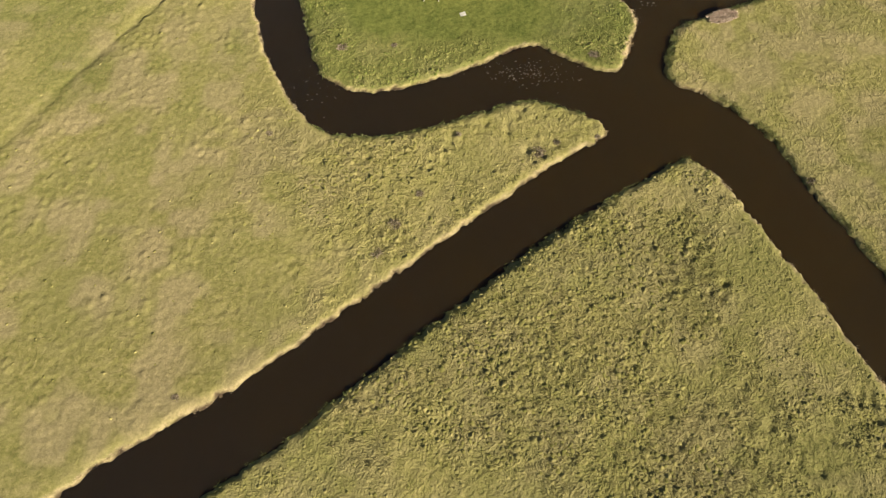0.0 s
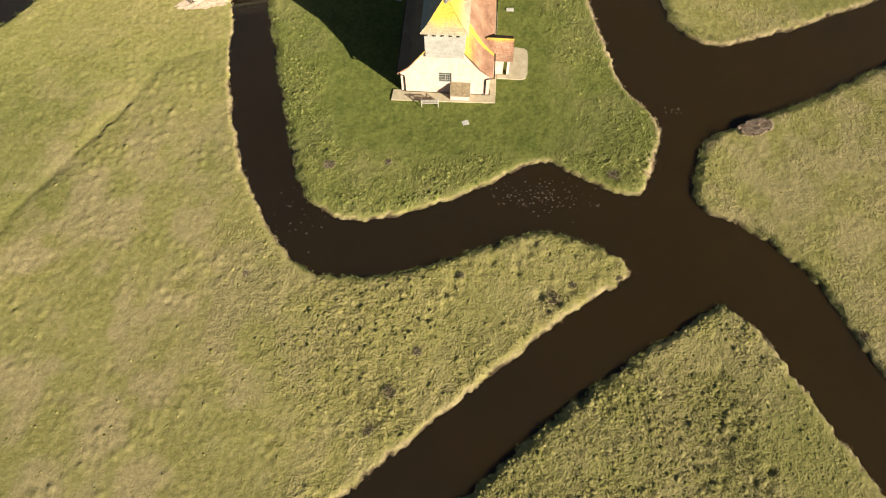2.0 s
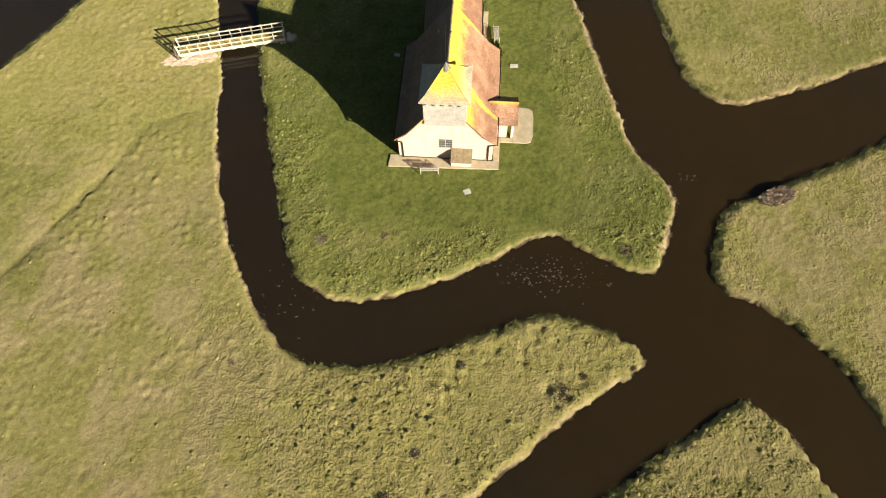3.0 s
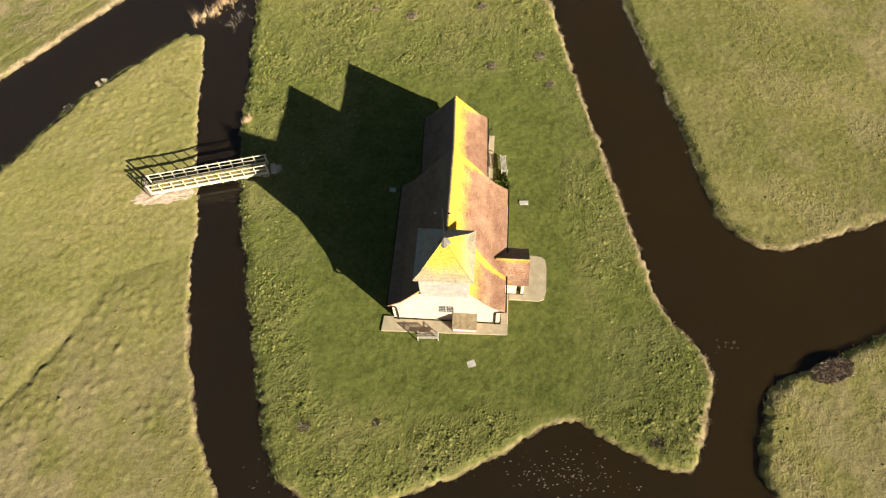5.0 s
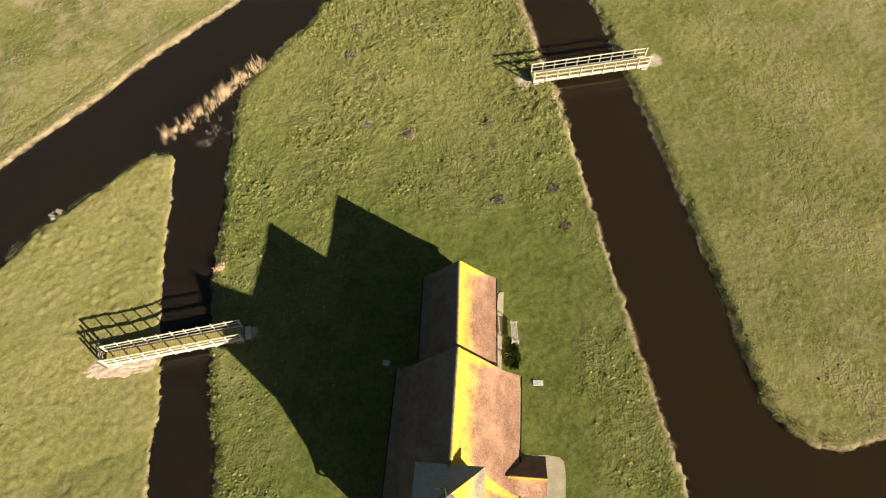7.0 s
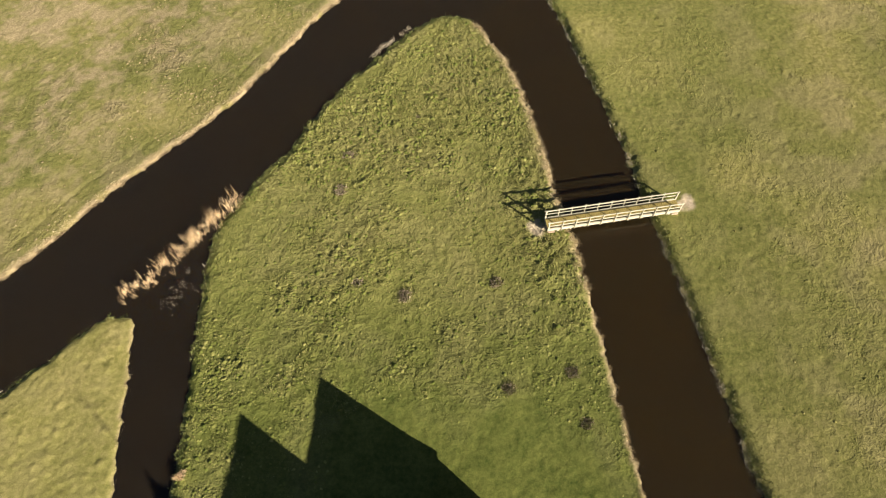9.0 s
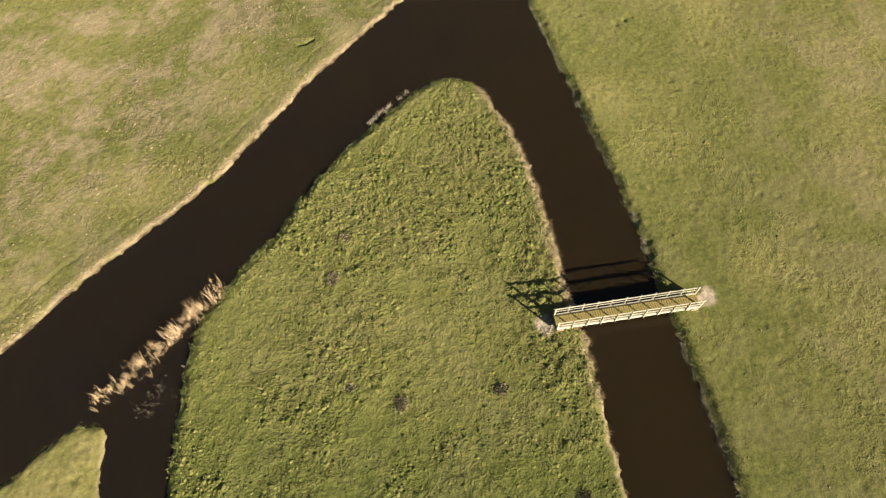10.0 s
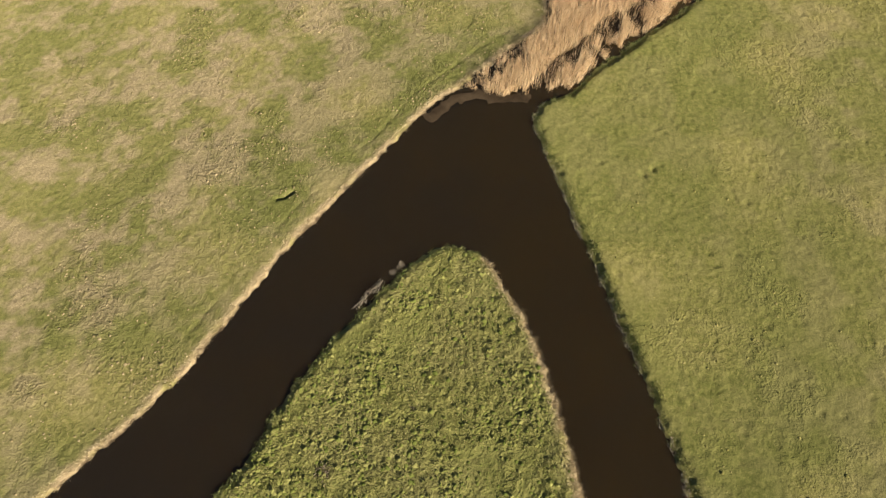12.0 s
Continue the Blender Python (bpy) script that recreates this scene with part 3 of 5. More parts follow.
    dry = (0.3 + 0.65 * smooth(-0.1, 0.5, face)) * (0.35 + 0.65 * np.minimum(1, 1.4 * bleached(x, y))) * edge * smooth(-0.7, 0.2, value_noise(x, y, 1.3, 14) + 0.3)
    dry = np.maximum(dry, np.where(far > 0, 0.38 + 0.34 * smooth(2, 16, far), np.where(west > 0, 0.4 * (1 - 0.6 * spit) * (1 - 0.75 * smooth(-10, 6, y)), np.where(south > 0, 0.2, np.where(east > 0, 0.34, 0.10 + 0.2 * smooth(22, 38, x))))) * np.where(far > 0, smooth(-0.45, 0.65, patch + 0.35 * value_noise(x, y, 0.55, 76)), smooth(-0.3, 0.5, patch)) * (1 - lawn))
    lush = np.where(island > 0, 1.0 - 0.35 * smooth(26, 40, y) - 0.2 * smooth(-3, -8, y), np.where(north > 0, 0.62 - 0.2 * smooth(22, 38, x), np.where(far > 0, 0.75 - 0.3 * smooth(3, 22, far), np.where(west > 0, 0.08 + 0.05 * smooth(0, 8, y) + 0.5 * np.exp(-((y + 5) / 10) ** 2) * smooth(-17, -23, x), np.where(south > 0, 0.3, 0.15))))) * np.where(island > 0, smooth(-2.4, -0.2, value_noise(x, y, 6, 17)), smooth(-1.2, 0.3, value_noise(x, y, 6, 17)))
    lush = np.maximum(lawn, lush * (1 - edge))
    mud = smooth(0.06, -0.14, sd + 0.12 * value_noise(x, y, 0.7, 64))
    return z, np.stack([np.clip(dry, 0, 1), np.clip(lush, 0, 1), np.clip(mud, 0, 1), np.clip(rough * land, 0, 1)], -1), sd, lawn, rough, crest


def build_ground():
    out = 0.25 * (1.15 ** np.arange(1, 43) - 1) / 0.15
    xs = np.concatenate([-57 - out[::-1], np.arange(-57, 57.01, 0.18), 57 + out])
    ys = np.concatenate([-56 - out[::-1], np.arange(-56, 104.01, 0.17), 104 + out])
    gx, gy = np.meshgrid(xs, ys)
    x, y = gx.ravel(), gy.ravel()
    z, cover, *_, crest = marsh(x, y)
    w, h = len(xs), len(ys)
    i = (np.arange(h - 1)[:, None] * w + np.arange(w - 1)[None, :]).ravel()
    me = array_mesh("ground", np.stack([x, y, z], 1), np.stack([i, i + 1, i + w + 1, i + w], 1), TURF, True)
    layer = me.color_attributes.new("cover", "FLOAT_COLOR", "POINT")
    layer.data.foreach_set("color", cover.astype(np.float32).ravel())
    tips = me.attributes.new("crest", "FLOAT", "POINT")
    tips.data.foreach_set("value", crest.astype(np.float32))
    bare = me.attributes.new("trod", "FLOAT", "POINT")
    bare.data.foreach_set("value", trodden(x, y).astype(np.float32))
    sward = me.attributes.new("dull", "FLOAT", "POINT")
    sward.data.foreach_set("value", np.maximum(smooth(-0.5, 0.8, plot_distance(5, x, y)), (0.25 + 0.65 * smooth(6, -6, y)) * smooth(0.0, 1.5, plot_distance(0, x, y)) * smooth(-5, -18, x)).astype(np.float32))
    return tagged(new("ground", me), "tussocky winter marsh pasture cut by drainage ditches", "ground", kind="structure")


build_ground()
water_bm = bmesh.new()
bmesh.ops.create_grid(water_bm, x_segments=8, y_segments=8, size=690)
bmesh.ops.translate(water_bm, verts=water_bm.verts, vec=(0, 24, WATER_Z))
tagged(part("water", water_bm, WATER), "still dark brown water filling the marsh ditches", "water", kind="structure")


def ground_z(x, y):
    return float(marsh(np.array([float(x)]), np.array([float(y)]))[0][0])


# ---- blades: grass, straw and reeds ----
rng = np.random.default_rng(7)


def blade_mesh(name, x, y, z, height, width, lean, material, per=4, spread=0.06, wind=(0.0, 0.0)):
    """Tufts of narrow triangles; x, y, z, height are arrays, one entry a tuft."""
    n = len(x)
    a = rng.uniform(0, 2 * math.pi, (n, per))
    r = spread * np.sqrt(rng.uniform(0, 1, (n, per)))
    b = rng.uniform(0, 2 * math.pi, (n, per))
    bx, by, bz = x[:, None] + r * np.cos(b), y[:, None] + r * np.sin(b), np.repeat(z[:, None] - 0.04, per, 1)
    hh = height[:, None] * rng.uniform(0.6, 1.1, (n, per))
    out = lean * hh * rng.uniform(0.3, 1.2, (n, per))
    tx, ty = bx + out * np.cos(b) + wind[0] * hh, by + out * np.sin(b) + wind[1] * hh
    wx, wy = width * np.cos(a), width * np.sin(a)
    v = np.stack([np.stack([bx - wx, by - wy, bz], -1), np.stack([bx + wx, by + wy, bz], -1), np.stack([tx, ty, bz + hh], -1)], 2)
    f = np.arange(n * per * 3).reshape(-1, 3)
    return new(name, array_mesh(name, v.reshape(-1, 3), f, material))


def tufts(label, n, plots, bounds, height, material, per=4, width=0.034, floor=0.2):
    """Tufts on the plots named, thick on the crests of the rough turf and thin where it is smooth."""
    x, y = rng.uniform(bounds[0], bounds[1], n), rng.uniform(bounds[2], bounds[3], n)
    inside = np.zeros(n, bool)
    for k in plots:
        inside |= plot_distance(k, x, y) > 0.1
    x, y = x[inside], y[inside]
    z, cover, sd, lawn, rough, crest = marsh(x, y)
    clumpy = 0.3 + 0.9 * crest + 0.5 * value_noise(x, y, 0.5, 91) + 0.3 * value_noise(x, y, 2.2, 92)
    keep = (sd > 0.15) & (lawn < 0.7) & (trodden(x, y) < 0.3) & (rng.uniform(0, 1, len(x)) < (floor + (1 - floor) * rough) * np.clip(clumpy, 0, 1))
    x, y, z, rough = x[keep], y[keep], z[keep] + 0.01, rough[keep]
    h = height * rng.uniform(0.5, 1.2, len(x)) * (0.45 + 0.75 * rough)
    return tagged(blade_mesh("grass_tufts", x, y, z, h, width, 1.0, material, per, 0.07), label, "grass", kind="stuff")


tufts("olive and straw-tipped winter grass tufts over the rough pasture", 60000, (2,), (-34, 42, -52, -18), 0.10, BLADE_GREEN)
tufts("olive winter grass tufts over the smooth pasture", 80000, (0,), (-42, 17, -48, 36), 0.10, BLADE_GREEN, floor=0.08)
tufts("yellowed winter grass tufts beyond the ditches", 45000, (3,), (20, 44, -48, 30), 0.10, BLADE_GREEN)
tufts("short green grass tufts over the open field", 60000, (4,), (4, 44, 6, 104), 0.10, BLADE_GREEN, floor=0.2)
tufts("straw-flecked grass tufts over the far field", 60000, (5,), (-44, 10, 28, 104), 0.08, BLADE_STRAW, floor=0.08)
tufts("green and yellow grass tufts round the church", 75000, (1,), (-22, 20, -14, 69), 0.13, BLADE_LUSH)


def tussocks(label, plots, bounds, spacing, radius, height, material):
    """Low ragged mounds of matted grass, one to a cell of a jittered grid, crowded where the turf is rough."""
    xs, ys = np.meshgrid(np.arange(bounds[0], bounds[1], spacing), np.arange(bounds[2], bounds[3], spacing))
    x, y = xs.ravel() + rng.uniform(-0.45, 0.45, xs.size) * spacing, ys.ravel() + rng.uniform(-0.45, 0.45, xs.size) * spacing
    inside = np.zeros(x.shape, bool)
    for k in plots:
        inside |= plot_distance(k, x, y) > 0.3
    x, y = x[inside], y[inside]
    z, _, sd, lawn, rough, crest = marsh(x, y)
    patchy = 0.55 + 0.6 * value_noise(x, y, 1.6, 95) + 0.4 * value_noise(x, y, 5, 96)
    keep = (lawn < 0.6) & (trodden(x, y) < 0.2) & (rng.uniform(0, 1, len(x)) < np.clip(1.35 * rough - 0.08, 0, 1) * np.clip(patchy, 0.1, 1))
    x, y, z, rough = x[keep], y[keep], z[keep], rough[keep]
    n, sides = len(x), 7
    size = rng.uniform(0.45, 1.2, n) * (0.6 + 0.4 * rough)
    turn = rng.uniform(0, 6.28, n)
    a = turn[:, None] + 2 * math.pi * (np.arange(sides) + rng.uniform(-0.3, 0.3, (n, sides))) / sides
    r = radius * size[:, None] * rng.uniform(0.6, 1.3, (n, sides))
    h = height * size * rng.uniform(0.6, 1.3, n)
    rim = np.stack([x[:, None] + r * np.cos(a), y[:, None] + r * np.sin(a), np.repeat(z[:, None] - 0.04, sides, 1)], -1)
    mid = np.stack([x[:, None] + 0.6 * r * np.cos(a + 0.3), y[:, None] + 0.6 * r * np.sin(a + 0.3), z[:, None] + h[:, None] * rng.uniform(0.5, 0.9, (n, sides))], -1)
    tip = np.stack([x + 0.25 * radius * rng.normal(0, 1, n) * size, y + 0.25 * radius * rng.normal(0, 1, n) * size, z + h], -1)[:, None, :]
    v = np.concatenate([rim, mid, tip], 1)
    k = np.arange(sides)
    l = (k + 1) % sides
    f = np.concatenate([np.stack([k, l, sides + k], 1), np.stack([l, sides + l, sides + k], 1), np.stack([sides + k, sides + l, np.full(sides, 2 * sides)], 1)])
    faces = (f[None] + (np.arange(n) * (2 * sides + 1))[:, None, None]).reshape(-1, 3)
    return tagged(new("tussocks", array_mesh("tussocks", v.reshape(-1, 3), faces, material, True)), label, "tussocks", kind="stuff")


tussocks("low olive tussocks crowding the rough pasture", (2,), (-30, 40, -52, -18), 0.37, 0.22, 0.036, MOUND_OLIVE)
tussocks("low olive tussocks along the ditches", (0,), (-40, 17, -48, 10), 0.46, 0.26, 0.040, MOUND_OLIVE)
tussocks("low straw-tinted tussocks beyond the ditch", (3,), (20, 42, -46, 20), 0.62, 0.22, 0.035, MOUND_OLIVE)
tussocks("scattered low tussocks in the open field", (4,), (5, 42, 7, 102), 0.5, 0.20, 0.04, MOUND_OLIVE)
tussocks("scattered bleached tussocks in the far field", (5,), (-42, 8, 30, 102), 0.42, 0.17, 0.045, MOUND_STRAW)
tussocks("green tussocks over the island's rough ends", (1,), (-22, 20, -14, 69), 0.33, 0.20, 0.042, MOUND_GREEN)


def bank_points(density, x0=-50, x1=50, y0=-54, y1=106):
    """Points strewn along every water's edge."""
    px, py = [], []
    for shape in SHAPES:
        for (ax, ay), (bx, by) in zip(shape, np.roll(shape, -1, 0)):
            n = rng.poisson(density * math.hypot(bx - ax, by - ay))
            t = rng.uniform(0, 1, n)
            px.append(ax + t * (bx - ax))
            py.append(ay + t * (by - ay))
    x, y = np.concatenate(px), np.concatenate(py)
    x, y = x + rng.normal(0, 0.3, len(x)), y + rng.normal(0, 0.3, len(y))
    keep = (x > x0) & (x < x1) & (y > y0) & (y < y1)
    x, y = x[keep], y[keep]
    z, _, sd, *_ = marsh(x, y)
    return x, y, z, sd, sunward(x, y)


ex, ey, ez, esd, eface = bank_points(70)
# lit banks get pale straw, shaded ones dark green: lighting put into blade colour
ragged = value_noise(ex, ey, 1.2, 14) + 0.7 * value_noise(ex, ey, 0.45, 18)
thick = bleached(ex, ey)
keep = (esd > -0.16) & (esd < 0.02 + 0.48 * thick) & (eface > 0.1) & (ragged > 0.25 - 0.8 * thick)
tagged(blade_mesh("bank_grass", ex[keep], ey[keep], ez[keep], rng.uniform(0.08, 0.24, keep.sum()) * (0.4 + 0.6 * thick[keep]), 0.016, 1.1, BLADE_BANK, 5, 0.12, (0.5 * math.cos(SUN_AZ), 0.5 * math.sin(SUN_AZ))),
       "straw-coloured grass fringing the sunny ditch banks, paled for their lit side", "grass", kind="stuff")
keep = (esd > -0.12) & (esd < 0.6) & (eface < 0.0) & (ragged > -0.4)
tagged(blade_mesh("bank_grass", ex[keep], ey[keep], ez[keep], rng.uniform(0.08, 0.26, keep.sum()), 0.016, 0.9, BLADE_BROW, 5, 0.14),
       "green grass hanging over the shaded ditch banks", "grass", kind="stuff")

keep = (esd > -0.1) & (esd < 0.28) & (plot_distance(4, ex, ey) > -0.6) & (ex < 24) & (ey < 84) & (ragged > -0.3)
tagged(blade_mesh("dead_stems", ex[keep], ey[keep], ez[keep], rng.uniform(0.08, 0.26, keep.sum()), 0.012, 1.0, BLADE_PALE, 5, 0.1, (-0.3, -0.1)),
       "pale dead stems along the foot of the shaded bank", "dead stems", kind="stuff")

nx, ny = rng.uniform(4, 27, 60000), rng.uniform(7, 85, 60000)
ndist = plot_distance(4, nx, ny)
keep = (ndist > 0.2) & (ndist < 0.85) & (value_noise(nx, ny, 1.5, 19) + 0.5 * value_noise(nx, ny, 0.5, 20) > -0.55)
nx, ny = nx[keep], ny[keep]
tagged(blade_mesh("bank_grass", nx, ny, marsh(nx, ny)[0], rng.uniform(0.10, 0.26, len(nx)), 0.018, 0.8, BLADE_BROW, 6, 0.2),
       "rank green grass overhanging the shaded ditch bank", "grass", kind="stuff")


# ---- the church ----
CHURCH = thing("church", "small old brick church with steep lichened tile roofs and boarded turret", "church",
               pose(0.17, 0.95, 0, 0, 0, -2.3))


def bellcast(half, ridge, eave, n=12):
    """Points (x, z) from ridge to eave of a slope that flattens towards the eave."""
    k = (ridge - eave) / (0.76 + 0.24 * 0.58)
    pts = []
    for i in range(n + 1):
        s = i / n
        pts.append((half * s, ridge - k * (s if s < 0.76 else 0.76 + 0.58 * (s - 0.76))))
    return pts


def along(points, step):
    """The same line again, cut into pieces of about step metres."""
    total = sum(math.dist(a, b) for a, b in zip(points, points[1:]))
    n = max(2, round(total / step))
    res, goal, run = [points[0]], total / n, 0.0
    for a, b in zip(points, points[1:]):
        d = math.dist(a, b)
        while run + d >= goal * len(res) - 1e-6 and len(res) <= n:
            t = (goal * len(res) - run) / d
            res.append((a[0] + t * (b[0] - a[0]), a[1] + t * (b[1] - a[1])))
        run += d
    return res


def tiled_slope(profile, y0, y1, side, seed, course=0.2, lip=0.028, thick=0.13, cell=0.5, sag=0.05):
    """One slope in overlapping courses that dips and wavers a little, as old roofs do."""
    bm = bmesh.new()
    line = along(profile, course)
    ny = max(2, round((y1 - y0) / cell))
    ys = [y0 + (y1 - y0) * j / ny for j in range(ny + 1)]

    def waver(x, y, end):
        w = noise.noise((x * 0.5 + seed, y * 0.45, seed)) * sag + noise.noise((x * 1.7, y * 1.5 + seed, 3.0)) * 0.018
        return w - sag * 0.8 * math.sin(math.pi * (y - y0) / (y1 - y0)) * (1 - end)

    for i in range(len(line) - 1):
        (xa, za), (xb, zb) = line[i], line[i + 1]
        fa, fb = i / (len(line) - 1), (i + 1) / (len(line) - 1)
        top = [bm.verts.new((side * xa, y, za + waver(xa, y, fa))) for y in ys] if i == 0 else lap
        low = [bm.verts.new((side * xb, y, zb + lip + waver(xb, y, fb) + random.uniform(-0.006, 0.006))) for y in ys]
        lap = [bm.verts.new((v.co.x, v.co.y, v.co.z - lip - 0.01)) for v in low]
        for j in range(ny):
            bm.faces.new((top[j], top[j + 1], low[j + 1], low[j]))
            bm.faces.new((low[j], low[j + 1], lap[j + 1], lap[j]))
    # underside and verges
    for y_edge, y_in in ((y0, y0 + 0.02), (y1, y1 - 0.02)):
        for (xa, za), (xb, zb) in zip(line, line[1:]):
            q = [(side * xa, y_edge, za + 0.02), (side * xb, y_edge, zb + 0.03), (side * xb, y_edge, zb - thick), (side * xa, y_edge, za - thick)]
            bm.faces.new([bm.verts.new(p) for p in q])
    for (xa, za), (xb, zb) in zip(line, line[1:]):
        q = [(side * xa, y0, za - thick), (side * xb, y0, zb - thick), (side * xb, y1, zb - thick), (side * xa, y1, za - thick)]
        bm.faces.new([bm.verts.new(p) for p in q])
    xe, ze = line[-1]
    bm.faces.new([bm.verts.new(p) for p in ((side * xe, y0, ze + 0.02), (side * xe, y1, ze + 0.02), (side * xe, y1, ze - thick), (side * xe, y0, ze - thick))])
    bmesh.ops.remove_doubles(bm, verts=bm.verts, dist=0.001)
    return bm


def ridge_tiles(y0, y1, z, material, parent, sag=0.05, axis=Matrix()):
    n = round((y1 - y0) / 0.42)
    bm = bmesh.new()
    arc = [(0.15 * math.sin(a), 0.1 * math.cos(a)) for a in (radians(-80 + 32 * k) for k in range(6))]
    prism([(x, h) for x, h in arc] + [(x * 0.8, h - 0.04) for x, h in arc[::-1]], 0, 0.41, bm)
    first = part("ridge_tile", bm, material, parent)
    for k in range(n):
        y = y0 + (y1 - y0) * k / n
        drop = sag * 0.8 * math.sin(math.pi * (y - y0) / (y1 - y0))
        if k == 0:
            first.matrix_basis = axis @ pose(0, y, z)
        else:
            tile = share("ridge_tile", first.data, parent, random.uniform(-0.01, 0.01), y, z - drop + random.uniform(0, 0.012), 0, 0, random.uniform(-1, 1))
            tile.matrix_basis = axis @ tile.matrix_basis


def gable(profile, y0, y1, opening=None, base=-0.3, inset=0.0):
    """A gable wall under a roof line, with a rectangular opening cut right through it."""
    half = profile[-1][0] - inset
    roof = [(x, z - 0.1) for x, z in profile if x <= half]
    roof.append((half, float(np.interp(half, [p[0] for p in profile], [p[1] for p in profile])) - 0.1))

    def top(x):
        return float(np.interp(abs(x), [p[0] for p in roof], [p[1] for p in roof]))

    cuts = sorted({round(s * x, 4) for x, _ in roof for s in (1, -1)} | (set(opening[:2]) if opening else set()))
    bm = bmesh.new()
    for a, b in zip(cuts, cuts[1:]):
        if b - a < 1e-4:
            continue
        if opening and a >= opening[0] - 1e-6 and b <= opening[1] + 1e-6:
            prism([(a, base), (b, base), (b, opening[2]), (a, opening[2])], y0, y1, bm)
            prism([(a, opening[3]), (b, opening[3]), (b, top(b)), (a, top(a))], y0, y1, bm)
        else:
            prism([(a, base), (b, base), (b, top(b)), (a, top(a))], y0, y1, bm)
    bmesh.ops.remove_doubles(bm, verts=bm.verts, dist=0.001)
    return bm


NAVE, NAVE_HALF, NAVE_RIDGE, EAVE = 10.68, 4.36, 7.6, 2.35
CHANCEL_END, CHANCEL_HALF, CHANCEL_RIDGE = 18.15, 2.76, 5.1
nave_line = bellcast(NAVE_HALF, NAVE_RIDGE, EAVE)
chancel_line = bellcast(CHANCEL_HALF, CHANCEL_RIDGE, EAVE)
WIN = (-0.62, 0.62, 1.36, 2.62)

CHANCEL_AXIS = pose(-0.1, NAVE, 0, 0, 0, 2.0) @ pose(0, -NAVE, 0)

# nave
part("west_wall", gable(nave_line, 0, 0.55, WIN, inset=0.28), BRICK, CHURCH, "pale sunlit brick west gable wall")
part("east_gable", gable(nave_line, NAVE - 0.55, NAVE - 0.05, inset=0.28), BRICK, CHURCH)
for s, lab in ((1, "pale brick nave side wall"), (-1, "pale brick nave side wall")):
    part("nave_wall", box(min(s * 3.68, s * 4.13), max(s * 3.68, s * 4.13), 0.55, NAVE - 0.55, -0.3, EAVE + 0.12), BRICK, CHURCH, lab)
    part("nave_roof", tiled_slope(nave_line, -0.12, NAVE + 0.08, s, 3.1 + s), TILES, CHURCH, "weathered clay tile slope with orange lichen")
ridge_tiles(3.3, NAVE + 0.05, NAVE_RIDGE - 0.02, RIDGE, CHURCH)

# chancel
chancel = [part("chancel_gable", gable(chancel_line, CHANCEL_END - 0.55, CHANCEL_END - 0.05, inset=0.25), BRICK, CHURCH)]
for s in (1, -1):
    chancel.append(part("chancel_wall", box(min(s * 2.08, s * 2.53), max(s * 2.08, s * 2.53), NAVE, CHANCEL_END - 0.55, -0.3, EAVE + 0.1), BRICK, CHURCH))
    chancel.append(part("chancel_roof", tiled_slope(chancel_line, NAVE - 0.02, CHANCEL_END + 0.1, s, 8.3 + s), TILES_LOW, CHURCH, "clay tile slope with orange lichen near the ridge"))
    chancel.append(part("gutter", tube([(s * 2.83, NAVE + 0.1, EAVE - 0.1), (s * 2.83, CHANCEL_END + 0.05, EAVE - 0.07)], 0.05), IRON, CHURCH, "black iron gutter"))
for piece in chancel:
    piece.matrix_basis = CHANCEL_AXIS
ridge_tiles(NAVE + 0.1, CHANCEL_END + 0.05, CHANCEL_RIDGE - 0.02, RIDGE, CHURCH, 0.05, CHANCEL_AXIS)

# the leaning buttress against the west wall
bm = bmesh.new()
pts = [(-0.92, -0.2), (-0.92, 0.62), (0.02, 1.35), (0.02, -0.2)]
a = [bm.verts.new((0.55, y, z)) for y, z in pts]
b = [bm.verts.new((2.3, y, z)) for y, z in pts]
bm.faces.new(a)
bm.faces.new(b[::-1])
for i in range(4):
    bm.faces.new((a[i], a[(i + 1) % 4], b[(i + 1) % 4], b[i]))
lean_to = part("leaning_buttress", bm, BRICK, CHURCH, "low brick buttress with a sloping tiled top")
bm = bmesh.new()
for k in range(3):
    x0 = 0.5 + 0.62 * k
    pts = [(-1.0, 0.60), (-1.0, 0.66), (-0.004, 1.44), (-0.004, 1.37)]
    a = [bm.verts.new((x0, y, z)) for y, z in pts]
    b = [bm.verts.new((x0 + 0.61, y, z)) for y, z in pts]
    bm.faces.new(a)
    bm.faces.new(b[::-1])
    for i in range(4):
        bm.faces.new((a[i], a[(i + 1) % 4], b[(i + 1) % 4], b[i]))
part("sloping_slabs", bm, MOSSY, lean_to, "mossy brown sloping top")

# window in the west wall
WX0, WX1, WZ0, WZ1 = WIN
window = part("window", box(WX0 + 0.04, WX1 - 0.04, 0.07, 0.09, WZ0 + 0.04, WZ1 - 0.04), GLASS, CHURCH, "small dark leaded window")
bm = bmesh.new()
for x0, x1, z0, z1 in ((WX0, WX1, WZ1 - 0.07, WZ1), (WX0, WX1, WZ0, WZ0 + 0.07), (WX0, WX0 + 0.07, WZ0 + 0.07, WZ1 - 0.07), (WX1 - 0.07, WX1, WZ0 + 0.07, WZ1 - 0.07), (-0.04, 0.04, WZ0 + 0.07, WZ1 - 0.07)):
    box(x0, x1, 0.01, 0.11, z0, z1, 0.006, bm)
part("window_frame", bm, OAK, window)
